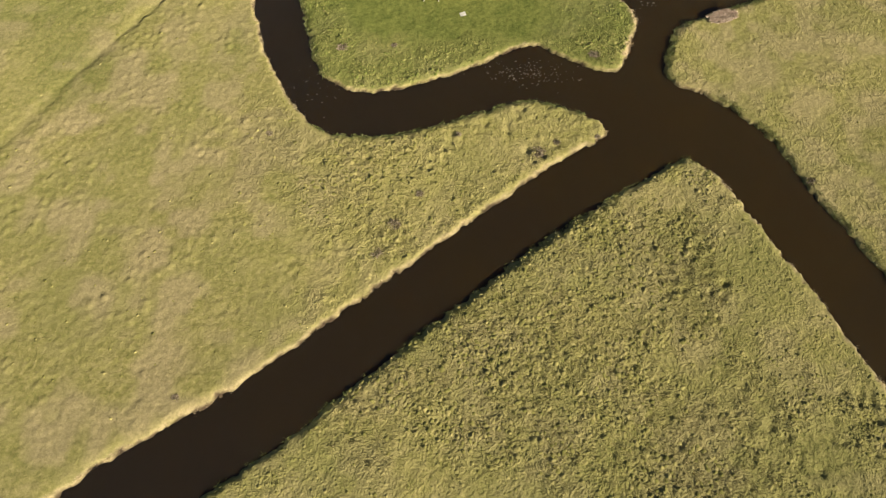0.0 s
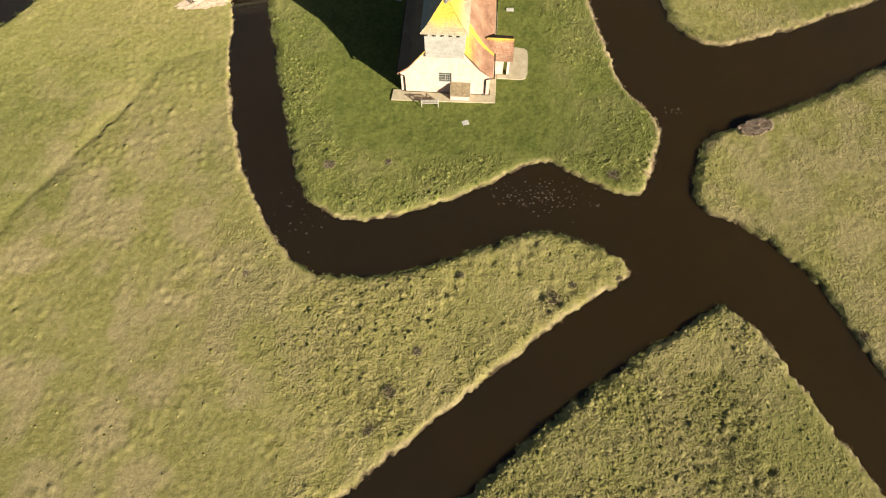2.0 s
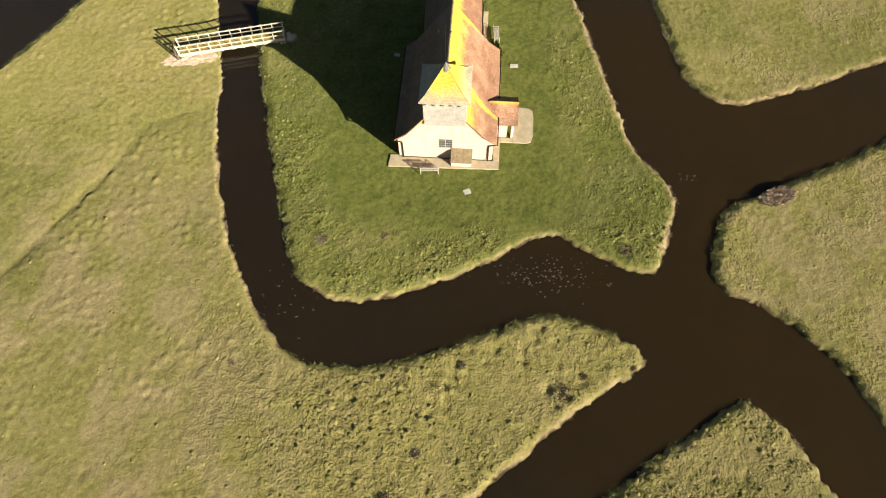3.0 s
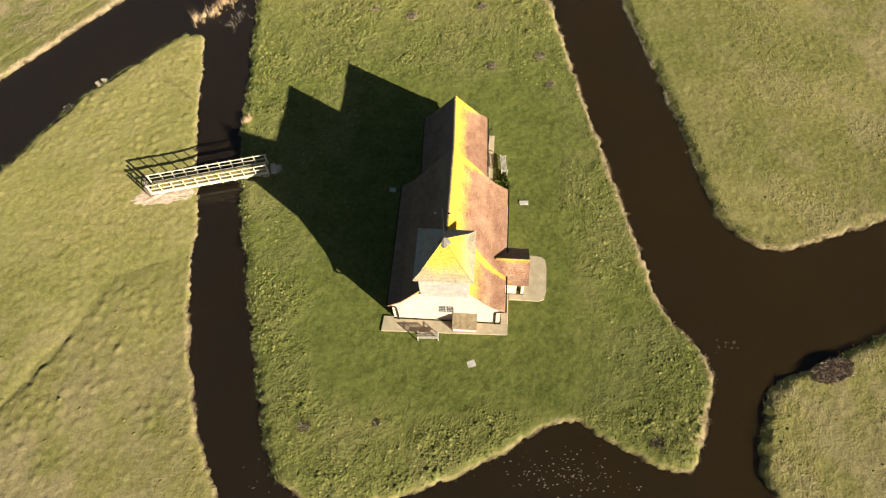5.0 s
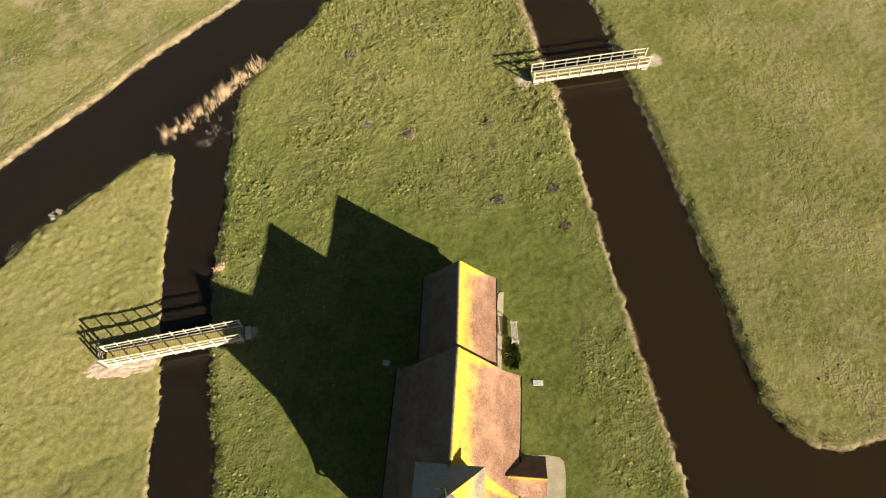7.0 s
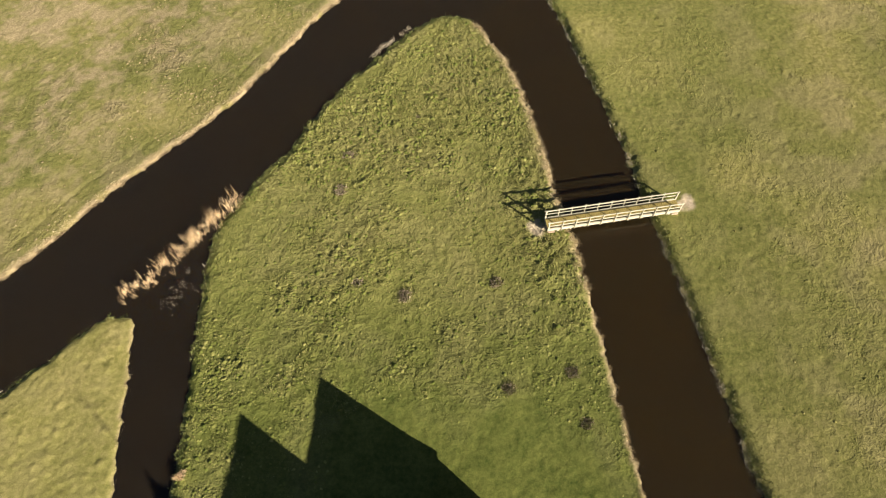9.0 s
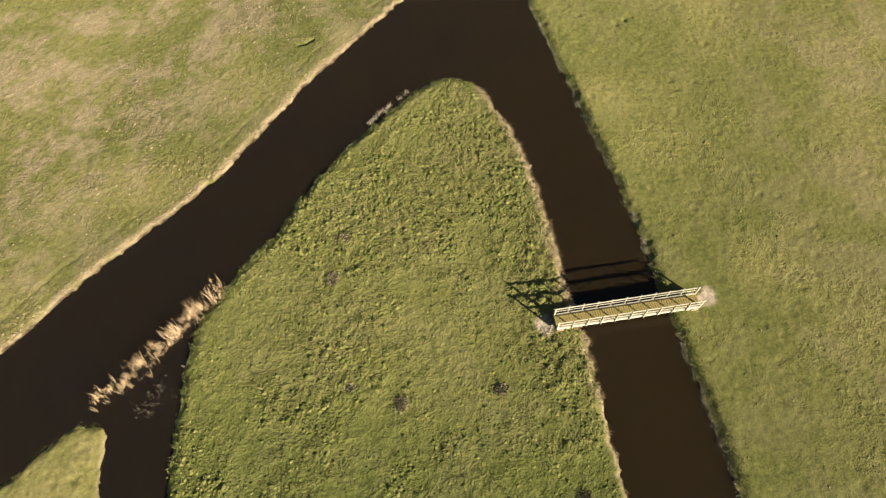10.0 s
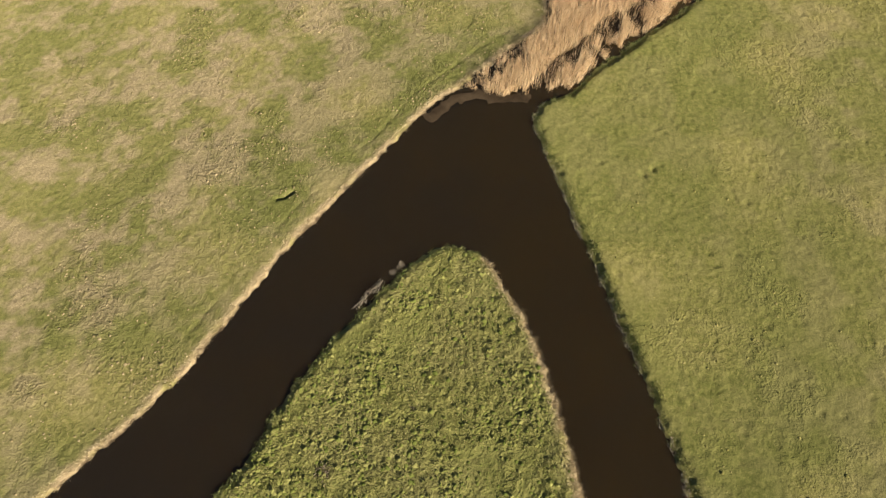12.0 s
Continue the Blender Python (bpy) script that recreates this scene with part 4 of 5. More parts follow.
for x0, x1 in ((WX0 + 0.07, -0.04), (0.04, WX1 - 0.07)):
    for k in (1, 2, 3):
        z = WZ0 + (WZ1 - WZ0) * k / 4
        part("glazing_bar", box(x0, x1, 0.035, 0.068, z - 0.016, z + 0.016), OAK, window)
    for k in (1, 2):
        x = x0 + (x1 - x0) * k / 3
        part("glazing_bar", box(x - 0.013, x + 0.013, 0.03, 0.066, WZ0 + 0.07, WZ1 - 0.07), OAK, window)
part("window_sill", box(WX0 - 0.08, WX1 + 0.08, -0.05, 0.1, WZ0 - 0.06, WZ0 - 0.005, 0.01), PAINTED, window)

# gutters and downpipes
for s in (1, -1):
    part("gutter", tube([(s * 4.46, -0.1, EAVE - 0.1), (s * 4.46, NAVE + 0.05, EAVE - 0.07)], 0.055), IRON, CHURCH, "black iron gutter")
    part("downpipe", tube([(s * 4.40, -0.08, EAVE - 0.12), (s * 3.74, -0.07, EAVE - 0.3), (s * 3.72, -0.07, 1.9), (s * 3.72, -0.07, 0.1), (s * 3.72, -0.2, 0.04)], 0.05), IRON, CHURCH, "black iron downpipe")
for y in (NAVE - 0.4, CHANCEL_END - 0.9):
    x = 4.2 if y < NAVE else 2.6
    part("downpipe", tube([(x + 0.2, y, EAVE - 0.1), (x, y, EAVE - 0.45), (x, y, 0.05)], 0.045), IRON, CHURCH, "black iron downpipe")

# bell turret
TY0, TY1, TW, TZ0, TZ1 = -0.16, 3.3, 1.68, 4.6, 7.45
turret = part("bell_turret", box(-TW, TW, TY0, TY1, TZ0, TZ1), BOARD_GREY, CHURCH, "weathered grey boarded square bell turret")
for k in range(10):
    z = TZ1 - 0.21 * (k + 1)
    bm = bmesh.new()
    for y, d in ((TY0, -1), (TY1, 1)):
        pts = [(-TW - 0.03, z, 0.055), (TW + 0.03, z, 0.055), (TW + 0.03, z + 0.225, 0.014), (-TW - 0.03, z + 0.225, 0.014)]
        vs = [bm.verts.new((x, y + d * o, h)) for x, h, o in pts]
        ins = [bm.verts.new((x, y - d * 0.005, h)) for x, h, o in pts]
        bm.faces.new(vs)
        for i in range(4):
            bm.faces.new((vs[i], vs[(i + 1) % 4], ins[(i + 1) % 4], ins[i]))
    for x, d in ((-TW, -1), (TW, 1)):
        pts = [(TY0 - 0.03, z, 0.055), (TY1 + 0.03, z, 0.055), (TY1 + 0.03, z + 0.225, 0.014), (TY0 - 0.03, z + 0.225, 0.014)]
        vs = [bm.verts.new((x + d * o, y, h)) for y, h, o in pts]
        ins = [bm.verts.new((x - d * 0.005, y, h)) for y, h, o in pts]
        bm.faces.new(vs)
        for i in range(4):
            bm.faces.new((vs[i], vs[(i + 1) % 4], ins[(i + 1) % 4], ins[i]))
    part("weatherboard", bm, BOARD_GREY, turret)
for x in (-1.35, -0.68, 0.0, 0.68, 1.35):
    part("eaves_bracket", box(x - 0.06, x + 0.06, TY0 - 0.28, TY0 - 0.06, TZ1 - 0.26, TZ1 + 0.02, 0.015), OAK, turret)


def pyramid_cap(half, z_eave, z_top, cx, cy):
    """A bellcast pyramid in overlapping courses."""
    bm = bmesh.new()
    line = along(bellcast(half, z_top, z_eave), 0.2)
    corners = ((-1, -1), (1, -1), (1, 1), (-1, 1))
    n = 8
    for side in range(4):
        (ax, ay), (bx, by) = corners[side], corners[(side + 1) % 4]
        for i in range(len(line) - 1):
            (ra, za), (rb, zb) = line[i], line[i + 1]
            top, low = (list(lap) if i else []), []
            for k in range(n + 1):
                f = k / n
                ux, uy = ax + (bx - ax) * f, ay + (by - ay) * f
                if not i:
                    top.append(bm.verts.new((cx + ux * ra, cy + uy * ra, za)))
                low.append(bm.verts.new((cx + ux * (rb + 0.01), cy + uy * (rb + 0.01), zb + 0.024 + random.uniform(-0.006, 0.006))))
            lap = [bm.verts.new((v.co.x, v.co.y, v.co.z - 0.035)) for v in low]
            for k in range(n):
                bm.faces.new((top[k], top[k + 1], low[k + 1], low[k]) if ra > 1e-6 else (top[k], low[k + 1], low[k]))
                bm.faces.new((low[k], low[k + 1], lap[k + 1], lap[k]))
    box(cx - half, cx + half, cy - half, cy + half, z_eave - 0.09, z_eave - 0.01, 0, bm)
    bmesh.ops.remove_doubles(bm, verts=bm.verts, dist=0.015)
    return bm


CY = 1.62
cap = part("cap", pyramid_cap(2.02, TZ1 + 0.08, 9.75, 0, CY), SHINGLES, turret, "pyramid cap crusted with yellow lichen")
for sx, sy in ((-1, -1), (1, -1), (1, 1), (-1, 1)):
    line = bellcast(2.02, 9.75, TZ1 + 0.08)
    part("hip_roll", tube([(sx * r, CY + sy * r, z + 0.03) for r, z in line[1:]], 0.028), SHINGLES, turret)
part("lead_cap", tube([(0, CY, 9.3), (0, CY, 9.52), (0, CY, 9.78), (0, CY, 9.95)], [0.44, 0.3, 0.13, 0.05], 8), LEAD, turret, "grey lead finial cap")
vane = part("weathervane", tube([(0, CY, 9.9), (0, CY, 13.5)], [0.045, 0.025]), IRON, turret, "black iron weathervane on a rod")
bm = bmesh.new()
box(-0.45, 0.45, CY - 0.012, CY + 0.012, 12.9, 12.935, 0, bm)
prism([(0.3, 12.8), (0.52, 12.92), (0.3, 13.04)], CY - 0.012, CY + 0.012, bm)
prism([(-0.5, 12.78), (-0.28, 12.9), (-0.28, 12.94), (-0.5, 13.06)], CY - 0.012, CY + 0.012, bm)
part("vane_arrow", bm, IRON, vane)
part("cross_arm", box(-0.012, 0.012, CY - 0.25, CY + 0.25, 12.3, 12.33), IRON, vane)

# porch
PX0, PX1, PY0, PY1, PMID, PTOP = 4.13, 5.85, 2.5, 5.2, 3.9, 3.1
part("porch_wall", box(PX0, PX1 - 0.55, PY0, PY0 + 0.28, -0.2, 1.95), BRICK, CHURCH, "pale brick porch wall")
part("porch_wall", box(PX0, PX1, PY1 - 0.28, PY1, -0.2, 1.95), BRICK, CHURCH, "pale brick porch wall")
part("porch_pier", box(PX1 - 0.2, PX1, PY0, PY0 + 0.35, -0.2, 1.9, 0.02), PAINTED, CHURCH)
part("porch_gable", box(PX1 - 0.2, PX1 - 0.05, PY0 + 0.3, PY1 - 0.28, 1.95, 2.2), OAK, CHURCH)
part("door", box(PX0 - 0.02, PX0 + 0.06, PMID - 0.55, PMID + 0.55, 0, 1.9, 0.02), OAK_DARK, CHURCH, "dark oak church door")


def porch_slope(sy):
    """One slope of the porch roof; its ridge runs across the nave's."""
    line = [(0.0, PTOP), (1.0, PTOP - 0.78), (1.6, PTOP - 1.12)]
    bm = tiled_slope(line, 3.05, PX1 + 0.28, 1, 5.0 + sy, 0.18, 0.025, 0.1, 0.35, 0.02)
    bmesh.ops.transform(bm, matrix=Matrix(((0, 1, 0, 0), (sy, 0, 0, PMID), (0, 0, 1, 0), (0, 0, 0, 1))), verts=bm.verts)
    return bm


for sy in (1, -1):
    part("porch_roof", porch_slope(sy), TILES_PORCH, CHURCH, "rust-red tiled porch roof slope with orange lichen")
bm = tube([(3.6, PMID, PTOP + 0.02), (PX1 + 0.28, PMID, PTOP + 0.01)], 0.08, 8)
part("porch_ridge", bm, TILES_PORCH, CHURCH)

# paving round the church
LOCAL = pose(0.17, 0.95, 0, 0, 0, -2.3)


def paving(name, label, x0, x1, y0, y1, z=0.07, bevel=0.03):
    ob = part(name, box(x0, x1, y0, y1, -0.3, z, bevel), PAVING)
    ob.matrix_world = LOCAL
    return tagged(ob, label, "pavement", kind="structure")


apron_bm = bmesh.new()
outline = [(-4.98, -1.22), (4.72, -1.0), (4.72, -0.165), (-4.13, -0.165), (-4.13, 0.02), (-4.9, 0.02)]
a = [apron_bm.verts.new((x, y, -0.3)) for x, y in outline]
b = [apron_bm.verts.new((x, y, 0.045)) for x, y in outline]
apron_bm.faces.new(b)
for i in range(len(a)):
    apron_bm.faces.new((a[i], a[(i + 1) % len(a)], b[(i + 1) % len(a)], b[i]))
apron = part("pavement", apron_bm, PAVING)
apron.matrix_world = LOCAL
tagged(apron, "pale concrete apron along the church wall", "pavement", kind="structure")
paving("pavement", "narrow pale concrete path beside the nave", 4.16, 4.72, -0.14, 2.4, 0.085)
paving("pavement", "narrow pale concrete path beside the nave", 4.16, 4.62, 5.22, NAVE, 0.085)
paving("pavement", "narrow pale concrete path beside the chancel", 2.56, 3.12, NAVE + 0.02, CHANCEL_END + 0.1, 0.08)
pad_bm = bmesh.new()
outline = [(PX1 + 0.02, 1.95), (7.1, 1.93), (7.5, 2.1), (7.68, 2.8), (7.72, 4.85), (7.62, 5.6), (7.3, 5.86), (6.5, 5.95), (PX1 + 0.02, 5.93)]
a = [pad_bm.verts.new((x, y, -0.2)) for x, y in outline]
b = [pad_bm.verts.new((x, y, 0.08)) for x, y in outline]
pad_bm.faces.new(b)
for i in range(len(a)):
    pad_bm.faces.new((a[i], a[(i + 1) % len(a)], b[(i + 1) % len(a)], b[i]))
pad = part("pavement", pad_bm, PAVING)
pad.matrix_world = LOCAL
tagged(pad, "pale concrete pad with rounded corners before the porch", "pavement", kind="structure")
paving("pavement", "pale concrete strip beside the porch", 4.74, PX1, 1.95, 2.44, 0.075)


# ---- flat memorial stones ----
def memorial_slab(x, y, w, d, turn, label):
    bm = box(-w / 2, w / 2, -d / 2, d / 2, -0.1, 0.05, 0.015)
    ob = part("memorial_slab", bm, STONE)
    ob.matrix_world = pose(x, y, ground_z(x, y) - 0.015, random.uniform(-1, 1), random.uniform(-1, 1), turn)
    return tagged(ob, label, "stone slab", "memorial slabs in the churchyard")


memorial_slab(2.12, -2.55, 0.62, 0.55, 22, "pale stone slab set askew in the lawn")
memorial_slab(6.45, 11.75, 0.75, 0.42, 2, "pale stone slab flat in the grass")
memorial_slab(-4.9, 13.0, 0.55, 0.42, -8, "grey stone slab in the church's shadow")


# ---- benches ----
def bench(at):
    root = thing("bench", "weathered silver-grey slatted wooden bench on the grass", "bench", at, "benches beside the church")
    for k in range(5):
        part("seat_slat", box(-0.8, 0.8, -0.22 + 0.1 * k, -0.14 + 0.1 * k, 0.42, 0.45, 0.006), OAK, root)
    part("front_rail", box(-0.76, 0.76, -0.23, -0.19, 0.33, 0.42, 0.006), OAK, root)
    part("top_rail", box(-0.8, 0.8, 0.27, 0.33, 0.86, 0.93, 0.012), OAK, root)
    part("lower_rail", box(-0.76, 0.76, 0.25, 0.30, 0.5, 0.56, 0.008), OAK, root)
    for k in range(11):
        x = -0.7 + 0.14 * k
        part("back_slat", box(x - 0.025, x + 0.025, 0.265, 0.295, 0.56, 0.86), OAK, root)
    for s in (-0.77, 0.77):
        part("leg", box(s - 0.035, s + 0.035, -0.24, -0.17, 0, 0.64, 0.008), OAK, root)
        part("leg", box(s - 0.035, s + 0.035, 0.24, 0.31, 0, 0.9, 0.008), OAK, root)
        part("armrest", box(s - 0.045, s + 0.045, -0.27, 0.26, 0.64, 0.68, 0.01), OAK, root)
    return root


first_bench = bench(pose(-1.2, -0.5, ground_z(-1.2, -0.5) + 0.01, 0, 0, 181))
copy_thing(first_bench, pose(4.8, 15.5, ground_z(4.8, 15.5) + 0.01, 0, 0, 94))


# ---- footbridges ----
def footbridge(name, ax, ay, bx, by, label, width=1.1, bays=10, step=False):
    length = math.hypot(bx - ax, by - ay)
    root = thing(name, label, "footbridge", pose((ax + bx) / 2, (ay + by) / 2, 0, 0, 0, math.degrees(math.atan2(by - ay, bx - ax))), "footbridges over the ditches")
    h, w, deck, top = length / 2, width / 2, 0.55, 1.58
    for s in (1, -1):
        part("side_beam", box(-h, h, s * w - 0.06, s * w + 0.06, deck - 0.22, deck + 0.1, 0.012), RAIL_WHITE, root, "cream painted side beam")
        part("handrail", box(-h - 0.08, h + 0.08, s * (w + 0.03) - 0.032, s * (w + 0.03) + 0.032, top - 0.05, top + 0.05, 0.01), RAIL_WHITE, root)
        part("middle_rail", box(-h, h, s * (w + 0.04) - 0.022, s * (w + 0.04) + 0.022, deck + 0.5, deck + 0.6, 0.006), RAIL_WHITE, root)
        for k in range(bays + 1):
            x = -h + 0.06 + (length - 0.12) * k / bays
            if k in (0, bays):
                part("end_post", box(x - 0.06, x + 0.06, s * w - 0.06, s * w + 0.06, deck + 0.1, top + 0.07, 0.01), RAIL_WHITE, root)
            else:
                part("post", box(x - 0.034, x + 0.034, s * (w + 0.105) - 0.044, s * (w + 0.105) + 0.044, deck - 0.2, top + 0.07, 0.008), RAIL_WHITE, root)
    n = int(length / 0.19)
    bm = box(-0.085, 0.085, -w + 0.065, w - 0.065, -0.025, 0.025, 0.006)
    first = part("deck_plank", bm, DECK_WOOD, root, "mossy deck plank")
    for k in range(n):
        x = -h + length * (k + 0.5) / n
        if k == 0:
            first.matrix_basis = pose(x, 0, deck)
        else:
            share("deck_plank", first.data, root, x, random.uniform(-0.012, 0.012), deck + random.uniform(-0.006, 0.006), 0, 0, random.uniform(-0.5, 0.5))
    for s in (-1, 1):
        part("cross_beam", box(s * (h - 0.9) - 0.1, s * (h - 0.9) + 0.1, -w - 0.08, w + 0.08, deck - 0.36, deck - 0.225, 0.01), RAIL_WHITE, root)
    for x in np.linspace(-h + 2.0, h - 2.0, bays - 3):
        part("cross_beam", box(x - 0.05, x + 0.05, -w - 0.08, w + 0.08, deck - 0.30, deck - 0.225, 0.008), RAIL_WHITE, root)
    if step:
        part("end_step", box(h + 0.1, h + 0.52, -w + 0.02, w - 0.02, 0.1, 0.34, 0.02), RAIL_WHITE, root, "pale step at the bridge end")
    for x in (-h + 0.35, h - 0.35):
        part("abutment", box(x - 0.3, x + 0.3, -w - 0.1, w + 0.1, -0.7, deck - 0.365, 0.03), HARDCORE, root, "brick rubble abutment under the bridge end")
    return root


footbridge("footbridge", -26.2, 12.67, -16.12, 15.02, "cream painted timber footbridge with slatted rails over the west ditch", step=True)
footbridge("footbridge", 7.03, 41.73, 18.26, 43.93, "cream painted timber footbridge with a mossy deck over the east ditch")


def hardstanding(x, y, rx, ry, turn, label):
    """A thin, ragged patch of rubble trodden into the grass at a bridge end."""
    bm = bmesh.new()
    rings = []
    for f, dz in ((0.0, 0.04), (0.25, 0.04), (0.45, 0.035), (0.62, 0.02), (0.78, 0.005), (0.92, -0.02), (1.1, -0.12)):
        ring = []
        for k in range(28):
            a = 2 * math.pi * k / 28
            r = f * (1 + 0.22 * noise.noise((math.cos(a) * 1.6, math.sin(a) * 1.6, x)))
            c, s = math.cos(radians(turn)), math.sin(radians(turn))
            px, py = rx * r * math.cos(a), ry * r * math.sin(a)
            wx, wy = x + c * px - s * py, y + s * px + c * py
            ring.append(bm.verts.new((wx, wy, ground_z(wx, wy) + dz + (0.05 * noise.noise((wx * 2.6, wy * 2.6, 2.0)) * f if f < 1.05 else 0))))
        rings.append(ring)
    for a, b in zip(rings, rings[1:]):
        for k in range(28):
            bm.faces.new((a[k], a[(k + 1) % 28], b[(k + 1) % 28], b[k]))
    bmesh.ops.remove_doubles(bm, verts=bm.verts, dist=0.002)
    return tagged(part("hardstanding", bm, HARDCORE), label, "hardstanding", kind="structure")


hardstanding(-25.2, 12.3, 3.3, 1.15, 11, "pinkish brick rubble at the footbridge's foot")

# a dark gate at the west bridge's outer end
gate = thing("gate", "small weathered timber gate with grey bars at the footbridge's end", "gate", pose(-26.45, 12.6, 0.02, 0, 0, 14.5))
for y in (-0.5, 0.5):
    part("gate_post", box(-0.06, 0.06, y - 0.06, y + 0.06, -0.25, 1.35, 0.01), OAK_DARK, gate)
for z in (0.45, 0.75, 1.05):
    part("gate_bar", tube([(0.0, -0.5, z), (-0.12, 0.5, z)], 0.03), OAK, gate)


# ---- reeds, rushes and brambles ----
def reed_bed(name, label, points, width, n, height, material, per=5, gap=0.25, wind=(0.12, -0.1), patch=1.3):
    """Reeds along a line of the plan, thick in the middle and thin at the sides."""
    p = np.array(points, float)
    seg = np.hypot(*np.diff(p, axis=0).T)
    at = np.concatenate([[0], np.cumsum(seg)])
    s = rng.uniform(0, at[-1], n)
    x, y = np.interp(s, at, p[:, 0]), np.interp(s, at, p[:, 1])
    x, y = x + rng.normal(0, width / 2.4, n), y + rng.normal(0, width / 2.4, n)
    keep = value_noise(x, y, patch, 31) * 0.7 + value_noise(x, y, 0.4 * patch, 32) * 0.4 > gap - 0.5
    x, y = x[keep], y[keep]
    z = np.maximum(marsh(x, y)[0], WATER_Z - 0.1)
    hh = height * rng.uniform(0.35, 1.1, len(x)) * (0.75 + 0.35 * value_noise(x, y, 0.9, 33))
    return tagged(blade_mesh(name, x, y, z, hh, 0.013, 0.22, material, per, 0.16, wind), label, "reeds", kind="stuff")


reed_bed("reeds", "band of dry straw-coloured reeds standing in the ditch mouth", [(-28.0, 33.9), (-25.8, 36.1), (-23.8, 38.8), (-21.5, 42.3), (-20.1, 44.4)], 0.85, 760, 1.6, BLADE_REED, 4, 0.4, (-0.05, 0.12), 0.55)
reed_bed("reeds", "thin broken reed stalks in the ditch", [(-23.9, 33.4), (-22.9, 35.4), (-22.2, 37.6)], 1.1, 60, 0.9, BLADE_PALE)
reed_bed("reeds", "pale reed stalks along the island's north bank", [(-9.9, 61.6), (-8.6, 63.2), (-7.8, 64.2)], 0.3, 70, 0.8, BLADE_PALE)
reed_bed("reeds", "pale reed stalks along the island's north bank", [(-7.0, 65.0), (-6.2, 66.0)], 0.3, 60, 0.8, BLADE_PALE)
reed_bed("reeds", "tuft of straw-coloured reeds on the bank by the footbridge", [(-19.4, 20.6), (-18.9, 20.9)], 0.5, 90, 1.0, BLADE_REED)


def reed_ditch():
    """The dense reed bed that fills the ditch beyond the last junction."""
    n = 60000
    x, y = rng.uniform(-2, 44, n), rng.uniform(83.5, 119, n)
    z, _, sd, *_ = marsh(x, y)
    lane = value_noise(x * 0.8 - y * 0.6, (x * 0.6 + y * 0.8) * 0.3, 1.6, 41) + 0.5 * value_noise(x, y, 0.6, 42)
    front = y - 84.9 - 0.18 * np.abs(x - 2.0) + 0.4 * value_noise(x, y, 0.8, 43)
    track = line_distance(x, y, [(4.6, 84.5), (8.0, 88.8), (13.0, 94.3), (18.0, 98.5)]) + 0.5 * value_noise(x, y, 1.2, 44)
    keep = (sd < -0.4) & (front > 0) & (lane > -0.55) & ((track > 0.8) | (rng.uniform(0, 1, n) < 0.12))
    x, y = x[keep], y[keep]
    z = np.full(len(x), WATER_Z - 0.1)
    return tagged(blade_mesh("reeds", x, y, z, rng.uniform(1.0, 1.9, len(x)), 0.011, 0.14, BLADE_REED, 5, 0.2, (0.06, 0.10)),
                  "dense bed of dry straw-coloured reeds filling the ditch", "reeds", kind="stuff")


reed_ditch()


def clump(name, label, category, material, seed, radius=0.45, height=0.5, stems=90, group="", blade=0.03, tangle=0.4, fill=0.7, reach=1.0):
    """A low dome of arching blades."""
    r = np.random.default_rng(seed)
    bm = bmesh.new()
    for _ in range(stems):
        a, d = r.uniform(0, 2 * math.pi), radius * math.sqrt(r.uniform(0, 1)) * fill
        x, y = d * math.cos(a), d * math.sin(a)
        out, hh, w, b = r.uniform(0.15, 0.6) * radius * reach, height * r.uniform(0.5, 1.1), blade, r.uniform(0, 6.28)
        a = a + r.normal(0, tangle)
        p = [(x - w * math.cos(b), y - w * math.sin(b), -0.08), (x + w * math.cos(b), y + w * math.sin(b), -0.08),
             (x + out * math.cos(a), y + out * math.sin(a), hh * 0.8), (x + 1.8 * out * math.cos(a), y + 1.8 * out * math.sin(a), hh * r.uniform(0.6, 0.95))]
        v = [bm.verts.new(q) for q in p]
        bm.faces.new((v[0], v[1], v[2]))
        bm.faces.new((v[1], v[3], v[2]))
    return tagged(part(name, bm, material), label, category, group)


RUSHES = [(-15.4, -18.1, 0.5), (-9.8, -7.5, 0.9), (9.2, -19.6, 1.0), (10.9, -18.5, 0.6), (14.6, -17.8, 0.5), (2.0, -17.9, 0.5), (-1.2, -24.3, 0.6),
          (-4.5, -30.1, 0.8), (-3.2, -27.4, 0.9), (-18.5, -42.5, 0.5), (32.8, -22.2, 0.7), (-10.53, 48.9, 1.05), (-4.5, 53.8, 0.7), (-10.87, 45.1, 1.0),
          (-8.5, 36.2, 0.9), (2.9, 36.4, 0.9), (3.8, 27.7, 0.9), (8.63, 29.1, 0.9), (9.4, 25.4, 0.8), (8.7, 43.5, 0.8), (10.3, 42.0, 0.7),
          (-4.45, 35.0, 1.0), (15.1, -8.0, 0.9), (-4.6, -7.1, 0.5), (9.4, -19.95, 0.8)]
base_rush = clump("rush_clump", "low grey-brown rush clump in the pasture", "rushes", BLADE_RUSH, 5, 0.6, 0.45, 260, group="rush clumps in the pasture", blade=0.014, tangle=2.5, fill=0.95, reach=0.5)
for k, (x, y, s) in enumerate(RUSHES):
    m = pose(x, y, ground_z(x, y), 0, 0, 67 * k) @ Matrix.Diagonal((s, s, s * 0.24, 1))
    if k == 0:
        base_rush.matrix_world = m
    else:
        copy_thing(base_rush, pose(x, y, ground_z(x, y), 0, 0, 67 * k)).scale = (s, s, s * 0.24)
pale = clump("dead_grass_clump", "bleached dead grass clump in the pasture", "grass clump", BLADE_PALE, 9, 0.45, 0.35, 130, "dead grass clumps in the pasture")
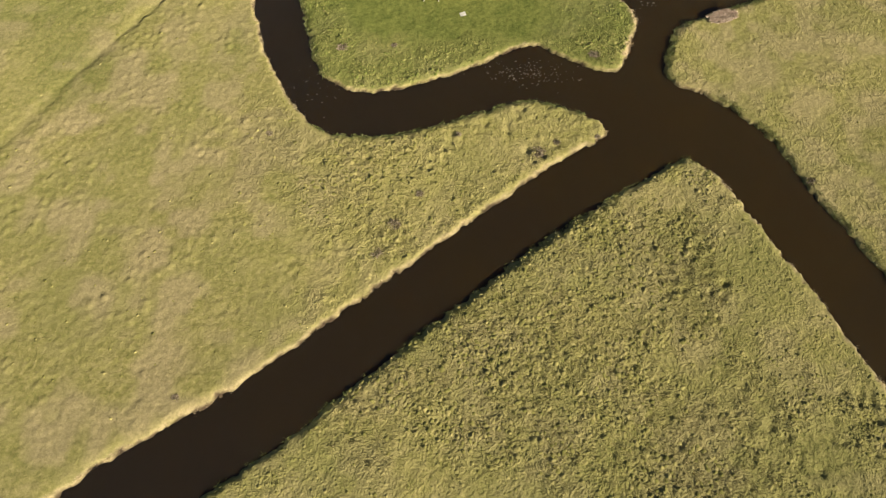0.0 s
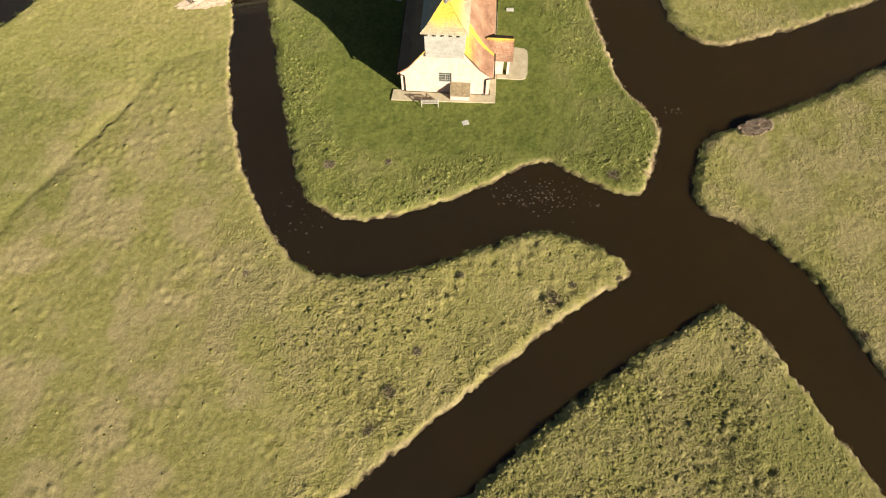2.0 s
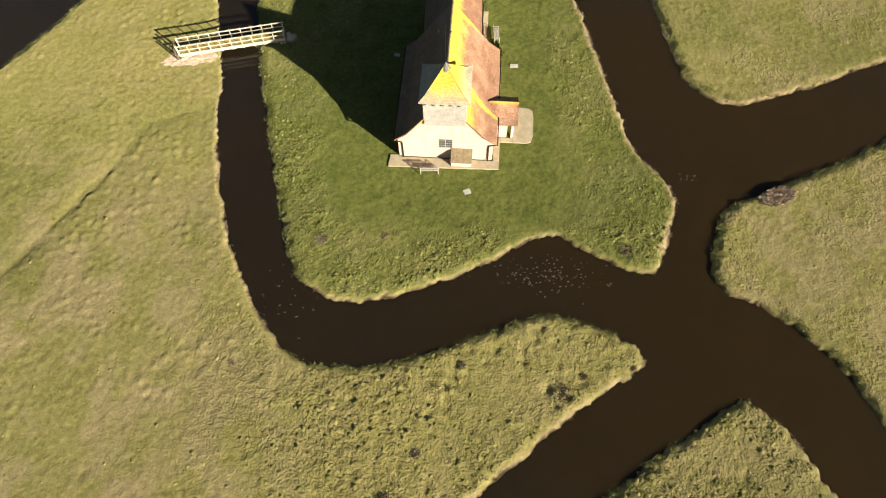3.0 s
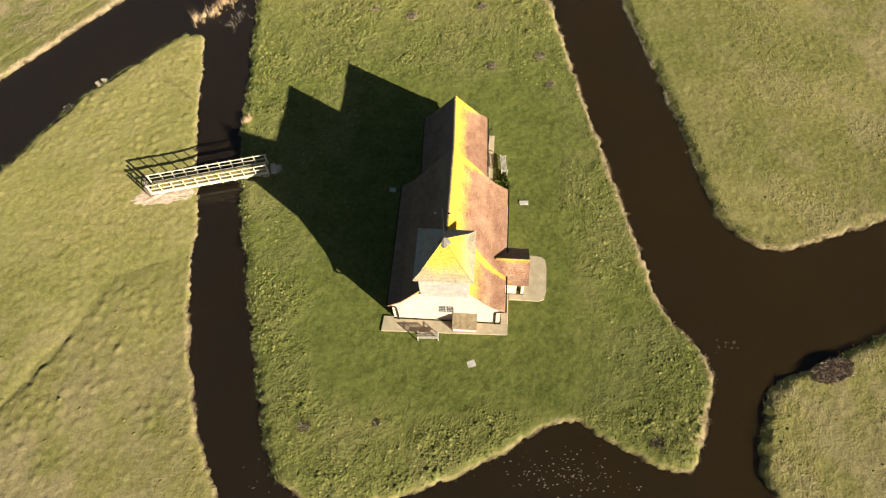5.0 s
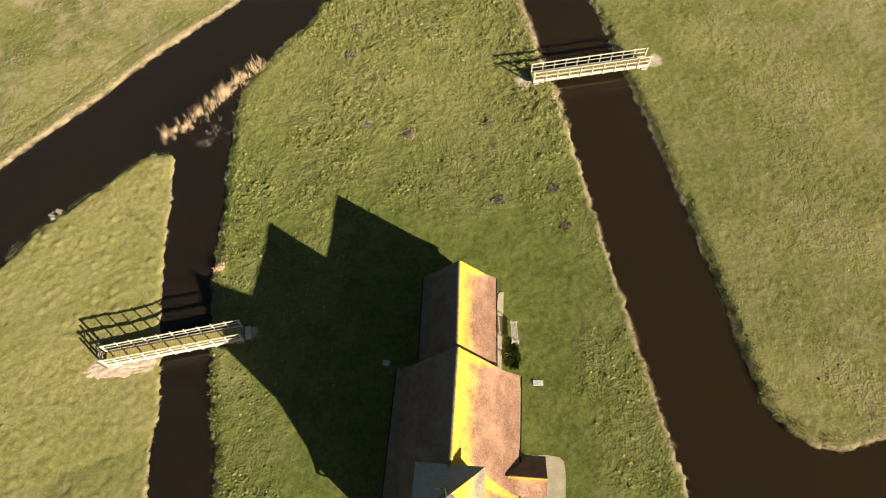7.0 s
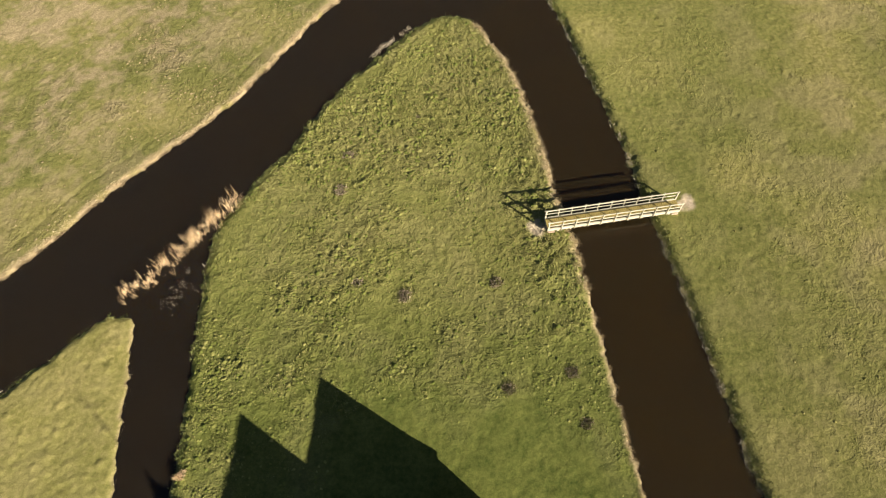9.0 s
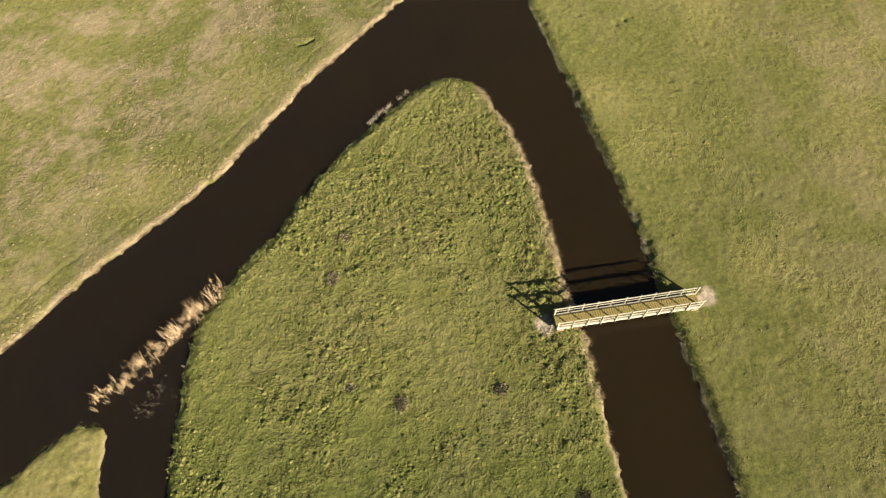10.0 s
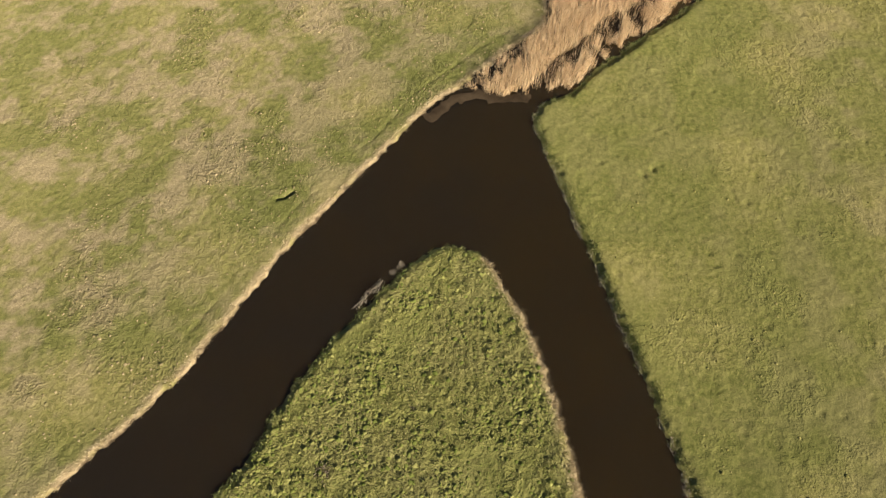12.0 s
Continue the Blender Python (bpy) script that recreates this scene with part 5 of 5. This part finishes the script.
for k, (x, y, s) in enumerate([(-35.2, 25.9, 0.8), (-37.6, 22.7, 0.8), (-33.5, 28.4, 0.7), (-40.4, 19.6, 0.7)]):
    if k == 0:
        pale.matrix_world = pose(x, y, ground_z(x, y))
    else:
        copy_thing(pale, pose(x, y, ground_z(x, y), 0, 0, 50 * k)).scale = (s, s, s)
weeds = clump("weed_clump", "dark green rank weeds beside the church path", "weeds", BLADE_LAWN, 12, 0.7, 0.3, 320, blade=0.02, tangle=1.0)
weeds.matrix_world = pose(4.75, 13.8, ground_z(4.75, 13.8), 0, 0, 10) @ Matrix.Diagonal((0.75, 1.3, 1, 1))
bramble = clump("bramble", "leafless pinkish brown bramble thicket on the bank", "bramble", BLADE_BRAMBLE, 3, 1.0, 0.6, 1700, blade=0.010, tangle=3.0, fill=1.0, reach=0.4)
bramble.matrix_world = pose(28.5, -2.55, ground_z(28.5, -2.55), 0, 0, 20) @ Matrix.Diagonal((1.5, 0.8, 0.27, 1))


# ---- dead leaves on the water ----
def floaters(label, n, cx, cy, sx, sy):
    x, y = rng.normal(cx, sx, n), rng.normal(cy, sy, n)
    a, r = rng.uniform(0, 6.28, n), rng.uniform(0.02, 0.065, n)
    v, f = [], []
    for i in range(n):
        k = len(v)
        for j in range(5):
            q = a[i] + 2 * math.pi * j / 5
            v.append((x[i] + r[i] * 1.5 * math.cos(q), y[i] + r[i] * 0.7 * math.sin(q + 0.4), WATER_Z + 0.012 + 0.01 * math.sin(3 * q)))
        f += [(k, k + 1, k + 2), (k, k + 2, k + 3), (k, k + 3, k + 4)]
    keep = np.array(v)
    ob = new("floating_leaves", array_mesh("floating_leaves", keep, np.array(f), FLOAT))
    return tagged(ob, label, "water plants", kind="stuff")


floaters("pale scraps of water weed floating on the ditch", 150, 8.8, -10.3, 2.2, 0.8)
floaters("few scraps of water weed floating on the ditch", 34, -12.0, -12.9, 1.6, 1.6)
floaters("few scraps of water weed floating at the junction", 16, 21.4, -0.7, 0.5, 0.25)
